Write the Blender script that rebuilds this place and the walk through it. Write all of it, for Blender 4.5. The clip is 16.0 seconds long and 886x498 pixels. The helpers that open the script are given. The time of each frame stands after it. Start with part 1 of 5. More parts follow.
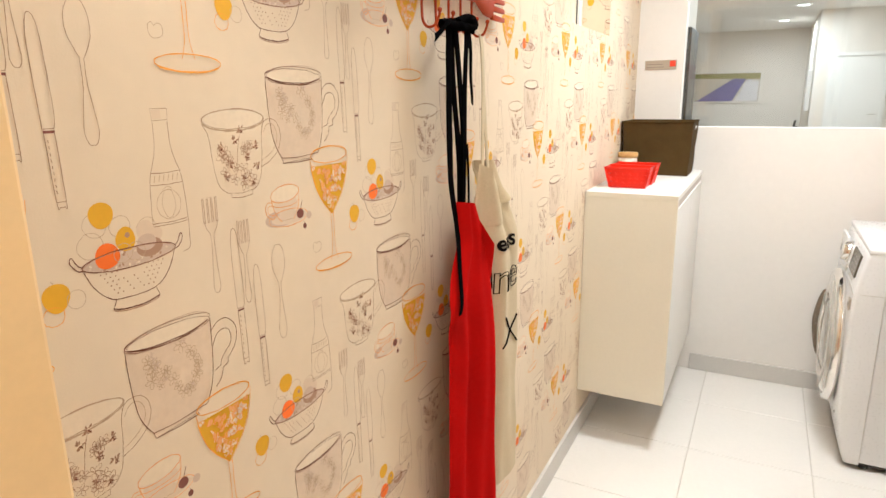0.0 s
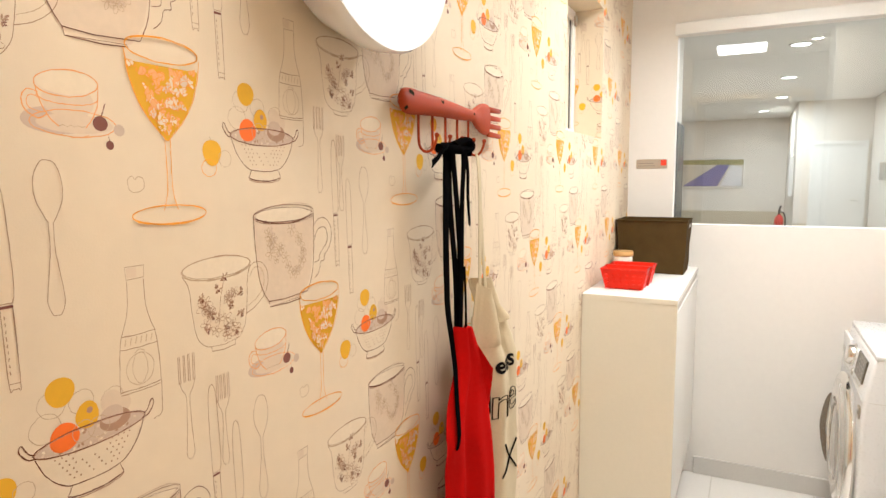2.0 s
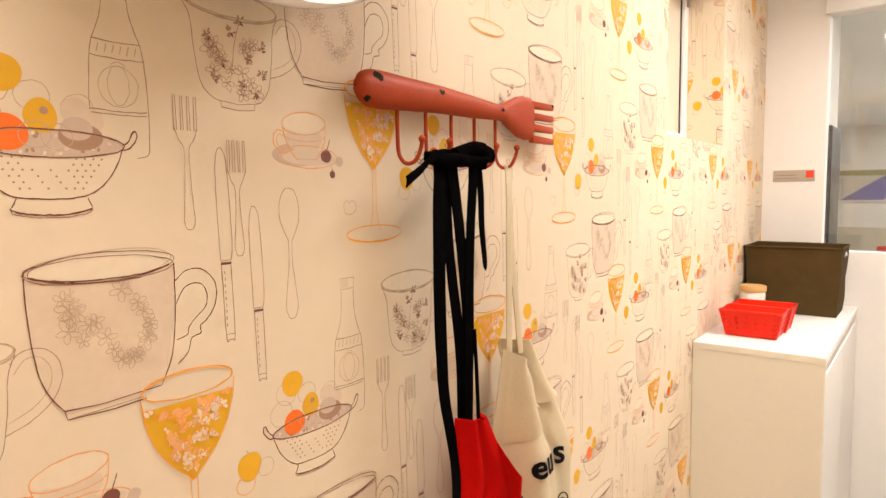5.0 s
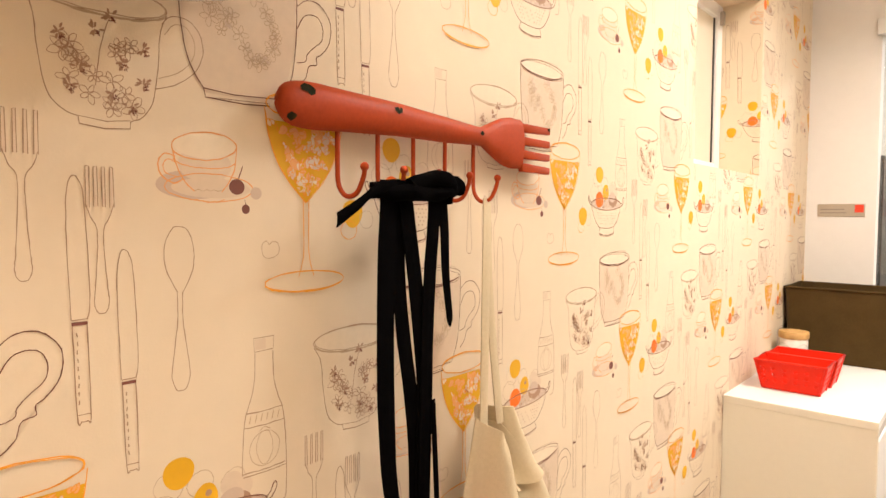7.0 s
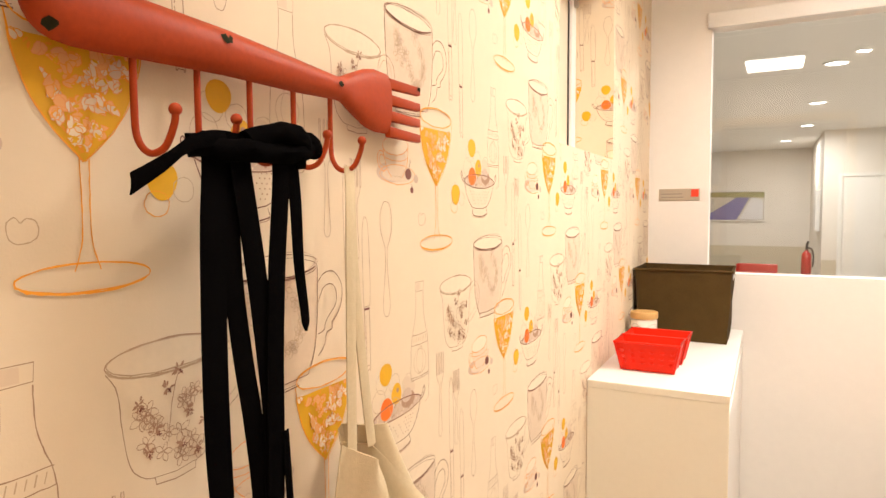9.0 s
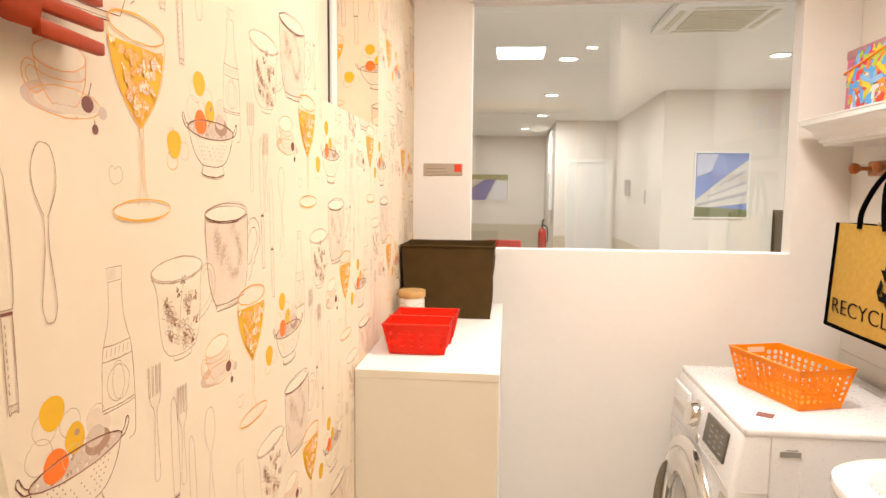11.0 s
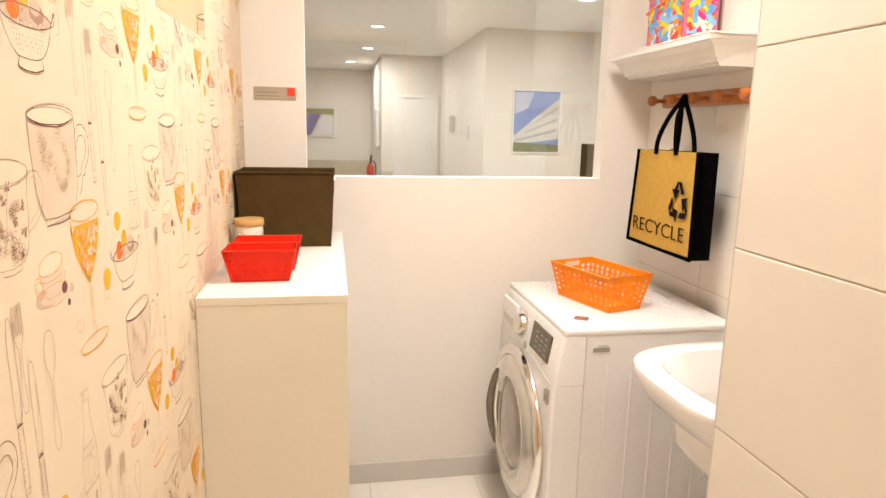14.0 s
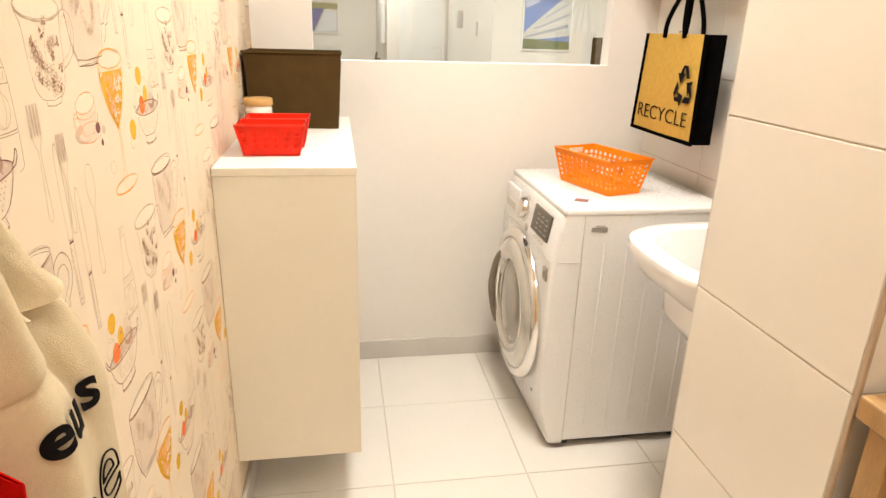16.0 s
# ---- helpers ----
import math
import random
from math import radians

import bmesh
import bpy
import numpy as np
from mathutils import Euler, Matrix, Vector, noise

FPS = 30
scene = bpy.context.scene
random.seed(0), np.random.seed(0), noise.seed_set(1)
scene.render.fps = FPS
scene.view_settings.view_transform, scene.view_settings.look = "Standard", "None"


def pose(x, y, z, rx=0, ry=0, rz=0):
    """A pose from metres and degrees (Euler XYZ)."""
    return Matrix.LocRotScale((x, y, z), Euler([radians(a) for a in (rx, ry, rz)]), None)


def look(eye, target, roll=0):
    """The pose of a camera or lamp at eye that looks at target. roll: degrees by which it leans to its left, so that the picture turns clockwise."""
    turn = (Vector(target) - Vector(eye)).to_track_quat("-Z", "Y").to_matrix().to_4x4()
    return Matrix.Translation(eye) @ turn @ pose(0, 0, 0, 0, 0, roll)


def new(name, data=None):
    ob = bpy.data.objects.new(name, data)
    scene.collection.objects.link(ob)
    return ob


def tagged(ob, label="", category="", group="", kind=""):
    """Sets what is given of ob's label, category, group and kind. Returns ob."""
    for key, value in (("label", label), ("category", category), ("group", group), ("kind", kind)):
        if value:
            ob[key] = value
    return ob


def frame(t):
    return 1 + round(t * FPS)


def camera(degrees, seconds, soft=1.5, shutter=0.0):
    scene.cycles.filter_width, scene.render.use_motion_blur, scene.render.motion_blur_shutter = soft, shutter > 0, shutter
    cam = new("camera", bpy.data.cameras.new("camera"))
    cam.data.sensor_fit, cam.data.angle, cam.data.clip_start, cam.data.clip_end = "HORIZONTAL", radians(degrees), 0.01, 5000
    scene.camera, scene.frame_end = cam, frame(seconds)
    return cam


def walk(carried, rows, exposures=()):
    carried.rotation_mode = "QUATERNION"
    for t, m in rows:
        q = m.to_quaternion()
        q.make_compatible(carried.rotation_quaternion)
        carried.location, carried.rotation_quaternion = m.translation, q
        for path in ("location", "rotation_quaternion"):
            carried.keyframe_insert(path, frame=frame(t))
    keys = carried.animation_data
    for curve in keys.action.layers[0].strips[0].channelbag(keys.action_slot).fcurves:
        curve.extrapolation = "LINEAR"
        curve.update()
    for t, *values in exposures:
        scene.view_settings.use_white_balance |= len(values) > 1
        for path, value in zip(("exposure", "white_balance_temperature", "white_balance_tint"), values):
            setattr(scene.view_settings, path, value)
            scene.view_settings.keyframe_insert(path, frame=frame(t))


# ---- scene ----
cam = camera(70.9, 16.0)
# seconds, eye, target, roll
PATH = [
    (0, (0.586, -0.448, 1.359), (-0.304, 1.279, 0.887), -0.7),
    (0.5, (0.584, -0.446, 1.378), (-0.317, 1.295, 0.985), -0.4),
    (1, (0.579, -0.442, 1.397), (-0.332, 1.309, 1.075), -0.3),
    (1.5, (0.576, -0.43, 1.42), (-0.345, 1.326, 1.156), -0.8),
    (2, (0.546, -0.388, 1.436), (-0.337, 1.392, 1.21), -0.4),
    (2.5, (0.495, -0.328, 1.438), (-0.332, 1.484, 1.266), -1.3),
    (3, (0.484, -0.265, 1.442), (-0.349, 1.547, 1.29), -1.5),
    (5.3, (0.525, 0.066, 1.447), (-0.722, 1.621, 1.284), -0.6),
    (5.5, (0.505, 0.093, 1.45), (-0.734, 1.657, 1.314), -0.2),
    (6, (0.488, 0.143, 1.455), (-0.755, 1.707, 1.36), -1.0),
    (6.5, (0.501, 0.18, 1.464), (-0.818, 1.68, 1.373), 0.0),
    (7, (0.5, 0.193, 1.462), (-0.817, 1.695, 1.363), 0.3),
    (7.5, (0.48, 0.194, 1.458), (-0.762, 1.759, 1.36), -0.2),
    (8, (0.451, 0.198, 1.454), (-0.668, 1.852, 1.352), -0.7),
    (8.5, (0.427, 0.235, 1.446), (-0.556, 1.972, 1.32), -0.2),
    (9, (0.398, 0.305, 1.443), (-0.524, 2.076, 1.32), -0.3),
    (9.5, (0.391, 0.388, 1.442), (-0.374, 2.233, 1.345), 0.2),
    (10, (0.387, 0.442, 1.43), (-0.222, 2.343, 1.298), 0.3),
    (12.3, (0.296, 0.502, 1.416), (0.531, 2.477, 1.208), 0.8),
    (12.5, (0.296, 0.501, 1.414), (0.556, 2.473, 1.204), 0.8),
    (13, (0.296, 0.501, 1.408), (0.586, 2.465, 1.165), 0.7),
    (13.5, (0.297, 0.498, 1.393), (0.646, 2.439, 1.059), 0.7),
    (14, (0.302, 0.472, 1.384), (0.647, 2.406, 1.009), 1.2),
    (14.5, (0.301, 0.42, 1.371), (0.625, 2.34, 0.917), 1.9),
    (15, (0.295, 0.394, 1.357), (0.622, 2.298, 0.839), 1.6),
    (15.5, (0.292, 0.392, 1.339), (0.618, 2.271, 0.737), 1.6),
    (16, (0.293, 0.391, 1.326), (0.613, 2.25, 0.661), 1.7),
]
walk(cam, [(t, look(eye, target, roll)) for t, eye, target, roll in PATH],
     [(0, -0.05, 5350, 4), (3, -0.09, 5600, 5), (5.5, -0.10, 6100, 11), (7.5, -0.11, 6300, 11), (9, -0.11, 6400, 12), (10, -0.16, 6150, 12), (12.5, -0.18, 6150, 10), (14.5, -0.15, 6250, 10), (16, -0.07, 6100, 6)])

# ---- world and light ----
YB, XR, CEIL = 2.752, 1.503, 2.5        # back wall, right wall, ceiling of the laundry
HALL_Z = 2.75                            # ceiling of the hall behind the glass

world = bpy.data.worlds.new("world")
scene.world = world
world.use_nodes = True
sky = world.node_tree.nodes.new("ShaderNodeTexSky")
sky.sky_type, sky.sun_disc = "NISHITA", False
sky.sun_elevation, sky.sun_rotation = radians(35), radians(120)
world.node_tree.links.new(sky.outputs[0], world.node_tree.nodes["Background"].inputs[0])
world.node_tree.nodes["Background"].inputs[1].default_value = 0.06


def lamp(name, x, y, z, size, watts, colour, size_y=None, spread=180):
    data = bpy.data.lights.new(name, "AREA")
    data.shape, data.size, data.energy, data.color = "RECTANGLE", size, watts, colour
    data.size_y = size_y or size
    data.spread = radians(spread)
    ob = new(name, data)
    ob.matrix_world = pose(x, y, z)
    return ob


WARM, SOFT, COOL = (1.0, 0.66, 0.34), (1.0, 0.85, 0.71), (1.0, 0.885, 0.775)
lamp("panel_light", 0.42, 0.24, CEIL - 0.035, 0.36, 9.0, SOFT, 0.40)
lamp("spot_light", 0.94, 0.36, CEIL - 0.02, 0.08, 3.0, SOFT)
# Assumed lamp out of view, added to brighten the back wall and floor.
lamp("unseen_laundry_light", 0.74, 1.72, CEIL - 0.035, 0.36, 26.5, COOL, 0.40, spread=148)
lamp("passage_light", 0.45, -1.0, CEIL - 0.02, 0.3, 15, WARM)
HALL = (1.0, 0.95, 0.88)
HALL_SPOTS = [(0.92, 6.97), (0.92, 9.33), (0.92, 11.69), (0.68, 14.05)]
for x, y in HALL_SPOTS:
    lamp("hall_light", x, y, HALL_Z - 0.03, 0.2, 50, HALL)
lamp("hall_light", 2.92, 6.91, HALL_Z - 0.03, 0.2, 92, HALL)
# Fill light added to lift the near hall ceiling; it has no fixture.
lamp("hall_light", 1.5, 4.2, HALL_Z - 0.03, 0.2, 52, HALL)

# ---- materials ----
def material(name, colour, rough=0.5, metal=0.0, vary=0.06, scale=8.0, bump=0.0, bump_scale=120.0, coat=0.0, piece=0.0,
             stretch=(1, 1, 1), spec=0.5):
    """A plain surface with two scales of variation, a fine relief and, for pieces, a tone of their own."""
    m = bpy.data.materials.new(name)
    m.use_nodes = True
    n, k = m.node_tree.nodes, m.node_tree.links
    b = n["Principled BSDF"]
    b.inputs["Metallic"].default_value = metal
    b.inputs["Coat Weight"].default_value = coat
    b.inputs["Specular IOR Level"].default_value = spec
    co, mp = n.new("ShaderNodeTexCoord"), n.new("ShaderNodeMapping")
    mp.inputs["Scale"].default_value = stretch
    k.new(co.outputs["Object"], mp.inputs[0])
    big, fine = n.new("ShaderNodeTexNoise"), n.new("ShaderNodeTexNoise")
    big.inputs["Scale"].default_value, big.inputs["Detail"].default_value = scale, 4
    fine.inputs["Scale"].default_value, fine.inputs["Detail"].default_value = scale * 14, 3
    for t in (big, fine):
        k.new(mp.outputs[0], t.inputs["Vector"])
    add = n.new("ShaderNodeMath")
    add.operation = "ADD"
    k.new(big.outputs[0], add.inputs[0]), k.new(fine.outputs[0], add.inputs[1])
    last = add.outputs[0]
    if piece:
        info, mul, plus = n.new("ShaderNodeObjectInfo"), n.new("ShaderNodeMath"), n.new("ShaderNodeMath")
        mul.operation, mul.inputs[1].default_value, plus.operation = "MULTIPLY", piece, "ADD"
        k.new(info.outputs["Random"], mul.inputs[0])
        k.new(mul.outputs[0], plus.inputs[0]), k.new(last, plus.inputs[1])
        last = plus.outputs[0]
    ramp = n.new("ShaderNodeMapRange")
    ramp.inputs["From Min"].default_value, ramp.inputs["From Max"].default_value = 0.6, 1.4 + piece
    ramp.inputs["To Min"].default_value, ramp.inputs["To Max"].default_value = 1 - vary, 1 + vary
    k.new(last, ramp.inputs[0])
    tint = n.new("ShaderNodeVectorMath")
    tint.operation = "SCALE"
    tint.inputs[0].default_value = colour
    k.new(ramp.outputs[0], tint.inputs["Scale"])
    k.new(tint.outputs[0], b.inputs["Base Color"])
    rr = n.new("ShaderNodeMapRange")
    rr.inputs["To Min"].default_value, rr.inputs["To Max"].default_value = max(rough - 0.06, 0.02), min(rough + 0.08, 1)
    k.new(fine.outputs[0], rr.inputs[0])
    k.new(rr.outputs[0], b.inputs["Roughness"])
    if bump:
        tex, bn = n.new("ShaderNodeTexNoise"), n.new("ShaderNodeBump")
        tex.inputs["Scale"].default_value, tex.inputs["Detail"].default_value = bump_scale, 5
        bn.inputs["Strength"].default_value, bn.inputs["Distance"].default_value = bump, 0.002
        k.new(mp.outputs[0], tex.inputs["Vector"])
        k.new(tex.outputs[0], bn.inputs["Height"]), k.new(bn.outputs[0], b.inputs["Normal"])
    return m


def glowing(name, colour, strength):
    m = bpy.data.materials.new(name)
    m.use_nodes = True
    b = m.node_tree.nodes["Principled BSDF"]
    b.inputs["Base Color"].default_value = (*colour, 1)
    b.inputs["Emission Color"].default_value = (*colour, 1)
    b.inputs["Emission Strength"].default_value = strength
    return m


def pane_material(name, tint, gloss):
    """Thin clear glass: see-through, with a Fresnel reflection."""
    m = bpy.data.materials.new(name)
    m.use_nodes = True
    n, k = m.node_tree.nodes, m.node_tree.links
    n.remove(n["Principled BSDF"])
    clear, shine, mix, fr = (n.new("ShaderNodeBsdfTransparent"), n.new("ShaderNodeBsdfGlossy"), n.new("ShaderNodeMixShader"),
                             n.new("ShaderNodeFresnel"))
    clear.inputs[0].default_value = (*tint, 1)
    shine.inputs["Roughness"].default_value = gloss
    fr.inputs[0].default_value = 1.75
    k.new(fr.outputs[0], mix.inputs[0]), k.new(clear.outputs[0], mix.inputs[1]), k.new(shine.outputs[0], mix.inputs[2])
    k.new(mix.outputs[0], n["Material Output"].inputs[0])
    return m


PAPER = material("cream_wallpaper", (0.73, 0.605, 0.435), 0.62, vary=0.025, scale=3, bump=0.07, bump_scale=420)
PAINT = material("white_wall_paint", (0.80, 0.76, 0.70), 0.6, vary=0.02, scale=3, bump=0.12, bump_scale=160)
TRIM = material("white_gloss_paint", (0.80, 0.78, 0.74), 0.3, vary=0.02)
# Cream paint pushed towards orange: the warm passage light is in the colour.
CASING = material("warm_lit_cream_casing", (0.80, 0.58, 0.30), 0.45, vary=0.03)
CEILING = material("white_ceiling_paint", (0.82, 0.80, 0.77), 0.8, vary=0.02)
FLOOR_TILE = material("white_porcelain_tile", (0.78, 0.74, 0.68), 0.16, vary=0.03, scale=5, piece=0.3)
GROUT = material("pale_grout", (0.58, 0.49, 0.38), 0.85, vary=0.08, scale=30)
FLOOR_GROUT = material("pale_floor_grout", (0.60, 0.55, 0.47), 0.8, vary=0.06, scale=30)
WALL_TILE = material("glazed_white_tile", (0.78, 0.74, 0.67), 0.18, vary=0.02, scale=4, piece=0.3)
SKIRT = material("pale_grey_skirting", (0.60, 0.57, 0.52), 0.3, vary=0.04)
# White laminate darkened to cream: the shade on the cabinet's near side, as colour.
SHADED_BOARD = material("shaded_white_laminate", (0.78, 0.725, 0.60), 0.45, vary=0.02, scale=5)
LAMINATE = material("white_laminate", (0.80, 0.78, 0.73), 0.35, vary=0.015, scale=4)
EDGE_DARK = material("shadow_gap", (0.05, 0.045, 0.04), 0.8)
RED_METAL = material("worn_red_enamel", (0.35, 0.045, 0.008), 0.46, spec=0.16, vary=0.14, scale=18, bump=0.06, bump_scale=60)
CHIP = material("chipped_dark_steel", (0.026, 0.024, 0.011), 0.8, spec=0.05, vary=0.2)
RED_CLOTH = material("red_cotton_twill", (0.43, 0.003, 0.001), 0.9, spec=0.03, vary=0.10, scale=14, bump=0.35, bump_scale=900)
BLACK_CLOTH = material("black_cotton_tape", (0.0025, 0.0022, 0.0022), 0.95, spec=0.01, vary=0.2, scale=30, bump=0.3, bump_scale=700)
CREAM_CLOTH = material("cream_canvas", (0.60, 0.50, 0.33), 0.88, spec=0.1, vary=0.06, scale=16, bump=0.4, bump_scale=800)
INK = material("black_textile_ink", (0.010, 0.008, 0.008), 0.8, spec=0.05)
CERAMIC = material("white_ceramic_glaze", (0.82, 0.80, 0.78), 0.12, vary=0.01, coat=0.4)
BROWN_CLOTH = material("dark_brown_fabric", (0.070, 0.043, 0.015), 0.9, spec=0.06, vary=0.16, scale=22, bump=0.4, bump_scale=600)
RED_PLASTIC = material("red_plastic", (0.68, 0.018, 0.002), 0.36, spec=0.2, vary=0.04)
ORANGE_PLASTIC = material("orange_plastic", (0.86, 0.23, 0.002), 0.36, spec=0.2, vary=0.04)
STEEL = material("brushed_steel", (0.52, 0.48, 0.42), 0.32, metal=0.9, vary=0.06, stretch=(1, 1, 14))
CHROME = material("polished_chrome", (0.80, 0.78, 0.75), 0.12, metal=1.0, vary=0.02)
WM_WHITE = material("white_appliance_enamel", (0.80, 0.79, 0.78), 0.28, vary=0.012, coat=0.2)
WM_DARK = material("dark_display_plastic", (0.09, 0.075, 0.05), 0.2, vary=0.05)
WM_GREY = material("grey_print", (0.30, 0.28, 0.25), 0.5)
WOOD_RED = material("varnished_reddish_wood", (0.42, 0.125, 0.020), 0.28, vary=0.22, scale=6, stretch=(8, 1, 8), coat=0.3)
WOOD_TAN = material("tan_oak_wood", (0.40, 0.24, 0.09), 0.45, vary=0.2, scale=5, stretch=(8, 8, 1))
WOOD_LID = material("light_wood_lid", (0.55, 0.34, 0.12), 0.5, vary=0.15, scale=12, stretch=(1, 6, 6))
JUTE = material("woven_jute", (0.54, 0.34, 0.07), 0.9, spec=0.1, vary=0.14, scale=60, bump=0.5, bump_scale=500)
PANE = pane_material("clear_glass", (0.93, 0.94, 0.93), 0.0)
# Opaque pane; its pale colour stands in for light from behind.
FROST = material("obscured_glass_backlight_tint", (0.70, 0.62, 0.48), 0.3, vary=0.03, scale=2)
GLOW = glowing("lamp_diffuser", (1.0, 0.95, 0.86), 9.0)
HALL_PAINT = material("hall_cream_paint", (0.74, 0.69, 0.62), 0.7, vary=0.02, scale=2)
HALL_DADO = material("hall_tan_dado", (0.56, 0.49, 0.37), 0.6, vary=0.04)
GRILLE = material("pale_grille_plastic", (0.62, 0.58, 0.45), 0.5, vary=0.04)
HALL_FLOOR = material("hall_floor_tile", (0.55, 0.50, 0.43), 0.25, vary=0.05)
EXT_RED = material("extinguisher_red", (0.45, 0.02, 0.015), 0.3)
BLACK_PLASTIC = material("black_plastic", (0.02, 0.018, 0.016), 0.4)

# ---- shapes ----
def part(name, bm, mats, parent=None, label="", smooth=False):
    """Link a bmesh as one mesh object, under a thing or a part."""
    me = bpy.data.meshes.new(name)
    bmesh.ops.recalc_face_normals(bm, faces=bm.faces[:])
    if smooth:
        for f in bm.faces:
            f.smooth = True
    bm.to_mesh(me)
    bm.free()
    for m in mats if isinstance(mats, (list, tuple)) else [mats]:
        me.materials.append(m)
    if smooth:
        me.set_sharp_from_angle(angle=radians(40))
    ob = new(name, me)
    if parent:
        ob.parent = parent
    if label:
        ob["label"] = label
    return ob


def thing(name, x, y, z, label, category, group="", kind="", rz=0):
    ob = new(name)
    ob.empty_display_size = 0.05
    ob.matrix_world = pose(x, y, z, 0, 0, rz)
    return tagged(ob, label, category, group, kind)


def add_box(bm, lo, hi, bevel=0.0, segments=2, mat=0):
    c = [(a + b) / 2 for a, b in zip(lo, hi)]
    d = [abs(b - a) for a, b in zip(lo, hi)]
    r = bmesh.ops.create_cube(bm, size=1, matrix=Matrix.Translation(c) @ Matrix.Diagonal((*d, 1)))
    vs = r["verts"]
    fs = list({f for v in vs for f in v.link_faces})
    if bevel:
        es = list({e for v in vs for e in v.link_edges})
        out = bmesh.ops.bevel(bm, geom=es, offset=bevel, segments=segments, affect="EDGES", profile=0.5)
        fs = list({f for f in out["faces"]} | {f for f in fs if f.is_valid})
    for f in fs:
        f.material_index = mat
    return fs


def box(lo, hi, bevel=0.0, segments=2):
    bm = bmesh.new()
    add_box(bm, lo, hi, bevel, segments)
    return bm


def add_lathe(bm, profile, axis=Matrix(), steps=32, mat=0):
    """Turn (radius, height) pairs about z, then place by axis."""
    rings = []
    for r, h in profile:
        if r < 1e-5:
            rings.append([bm.verts.new(axis @ Vector((0, 0, h)))])
        else:
            rings.append([bm.verts.new(axis @ Vector((r * math.cos(2 * math.pi * i / steps), r * math.sin(2 * math.pi * i / steps), h)))
                          for i in range(steps)])
    for a, b in zip(rings, rings[1:]):
        for i in range(steps):
            j = (i + 1) % steps
            loop = [a[i % len(a)], a[j % len(a)], b[j % len(b)], b[i % len(b)]]
            loop = list(dict.fromkeys(loop))
            if len(loop) > 2:
                bm.faces.new(loop).material_index = mat
    return bm


def lathe(profile, axis=Matrix(), steps=32):
    return add_lathe(bmesh.new(), profile, axis, steps)


def add_tube(bm, pts, radius, sides=10, flat=1.0, mat=0, up=(0, 0, 1), closed=False, taper=None):
    """A tube along points; flat squeezes it across."""
    pts = [Vector(p) for p in pts]
    n = len(pts)
    rings = []
    side = None
    for i, p in enumerate(pts):
        d = (pts[(i + 1) % n] - pts[i - 1]) if closed else (pts[min(i + 1, n - 1)] - pts[max(i - 1, 0)])
        d.normalize()
        if side is None:
            side = d.cross(Vector(up))
            if side.length < 1e-3:
                side = d.cross(Vector((1, 0, 0)))
        side = (side - d * side.dot(d)).normalized()
        top = side.cross(d)
        r = radius * (taper[i] if taper else 1)
        rings.append([bm.verts.new(p + side * r * math.cos(2 * math.pi * k / sides) + top * r * flat * math.sin(2 * math.pi * k / sides))
                      for k in range(sides)])
    pairs = list(zip(rings, rings[1:])) + ([(rings[-1], rings[0])] if closed else [])
    for a, b in pairs:
        for k in range(sides):
            bm.faces.new((a[k], a[(k + 1) % sides], b[(k + 1) % sides], b[k])).material_index = mat
    if not closed:
        bm.faces.new(rings[0]).material_index = mat
        bm.faces.new(rings[-1][::-1]).material_index = mat
    return bm


def tube(pts, radius, sides=10, **more):
    return add_tube(bmesh.new(), pts, radius, sides, **more)


def curve_points(pts, steps=6, closed=False):
    """A smooth line through the points (Catmull-Rom)."""
    pts = [Vector(p) for p in pts]
    n, out = len(pts), []
    for i in range(n if closed else n - 1):
        p0, p1, p2, p3 = ((pts[(i - 1) % n], pts[i], pts[(i + 1) % n], pts[(i + 2) % n]) if closed else
                          (pts[max(i - 1, 0)], pts[i], pts[i + 1], pts[min(i + 2, n - 1)]))
        for k in range(steps):
            t = k / steps
            out.append(0.5 * ((2 * p1) + (p2 - p0) * t + (2 * p0 - 5 * p1 + 4 * p2 - p3) * t * t + (3 * p1 - p0 - 3 * p2 + p3) * t ** 3))
    if not closed:
        out.append(pts[-1])
    return out


def sheet(rows, thick=0.0, mat=0):
    """A surface over rows of points; thick gives it a back side."""
    bm = bmesh.new()
    grid = [[bm.verts.new(p) for p in row] for row in rows]
    for a, b in zip(grid, grid[1:]):
        for i in range(len(a) - 1):
            bm.faces.new((a[i], a[i + 1], b[i + 1], b[i])).material_index = mat
    if thick:
        bmesh.ops.recalc_face_normals(bm, faces=bm.faces[:])
        bmesh.ops.solidify(bm, geom=bm.faces[:], thickness=thick)
    return bm


def wall_boxes(bm, lo, hi, hole, across):
    """A wall slab with one opening; across: the axis along the wall (0 or 1). hole: a0, a1, z0, z1."""
    a0, a1, z0, z1 = hole
    for s, e, zl, zh in ((lo[across], a0, lo[2], hi[2]), (a1, hi[across], lo[2], hi[2]), (a0, a1, lo[2], z0), (a0, a1, z1, hi[2])):
        if e - s > 1e-4 and zh - zl > 1e-4:
            p, q = list(lo), list(hi)
            p[across], q[across], p[2], q[2] = s, e, zl, zh
            add_box(bm, p, q)


def structure(name, bm, mats, label, category):
    return tagged(part(name, bm, mats), label, category, "", "structure")

# ---- the laundry: shell ----
Y0 = -0.34                                # face of the doorway wall
WIN = (1.607, 2.131, 1.587, 2.085)        # recess in the papered wall: y0, y1, z0, z1
GLZ = (0.209, 1.320, 1.212, 2.085)        # opening in the back wall: x0, x1, z0, z1

bm = bmesh.new()
wall_boxes(bm, (-0.20, -2.2, 0), (0, YB + 0.16, CEIL), WIN, 1)
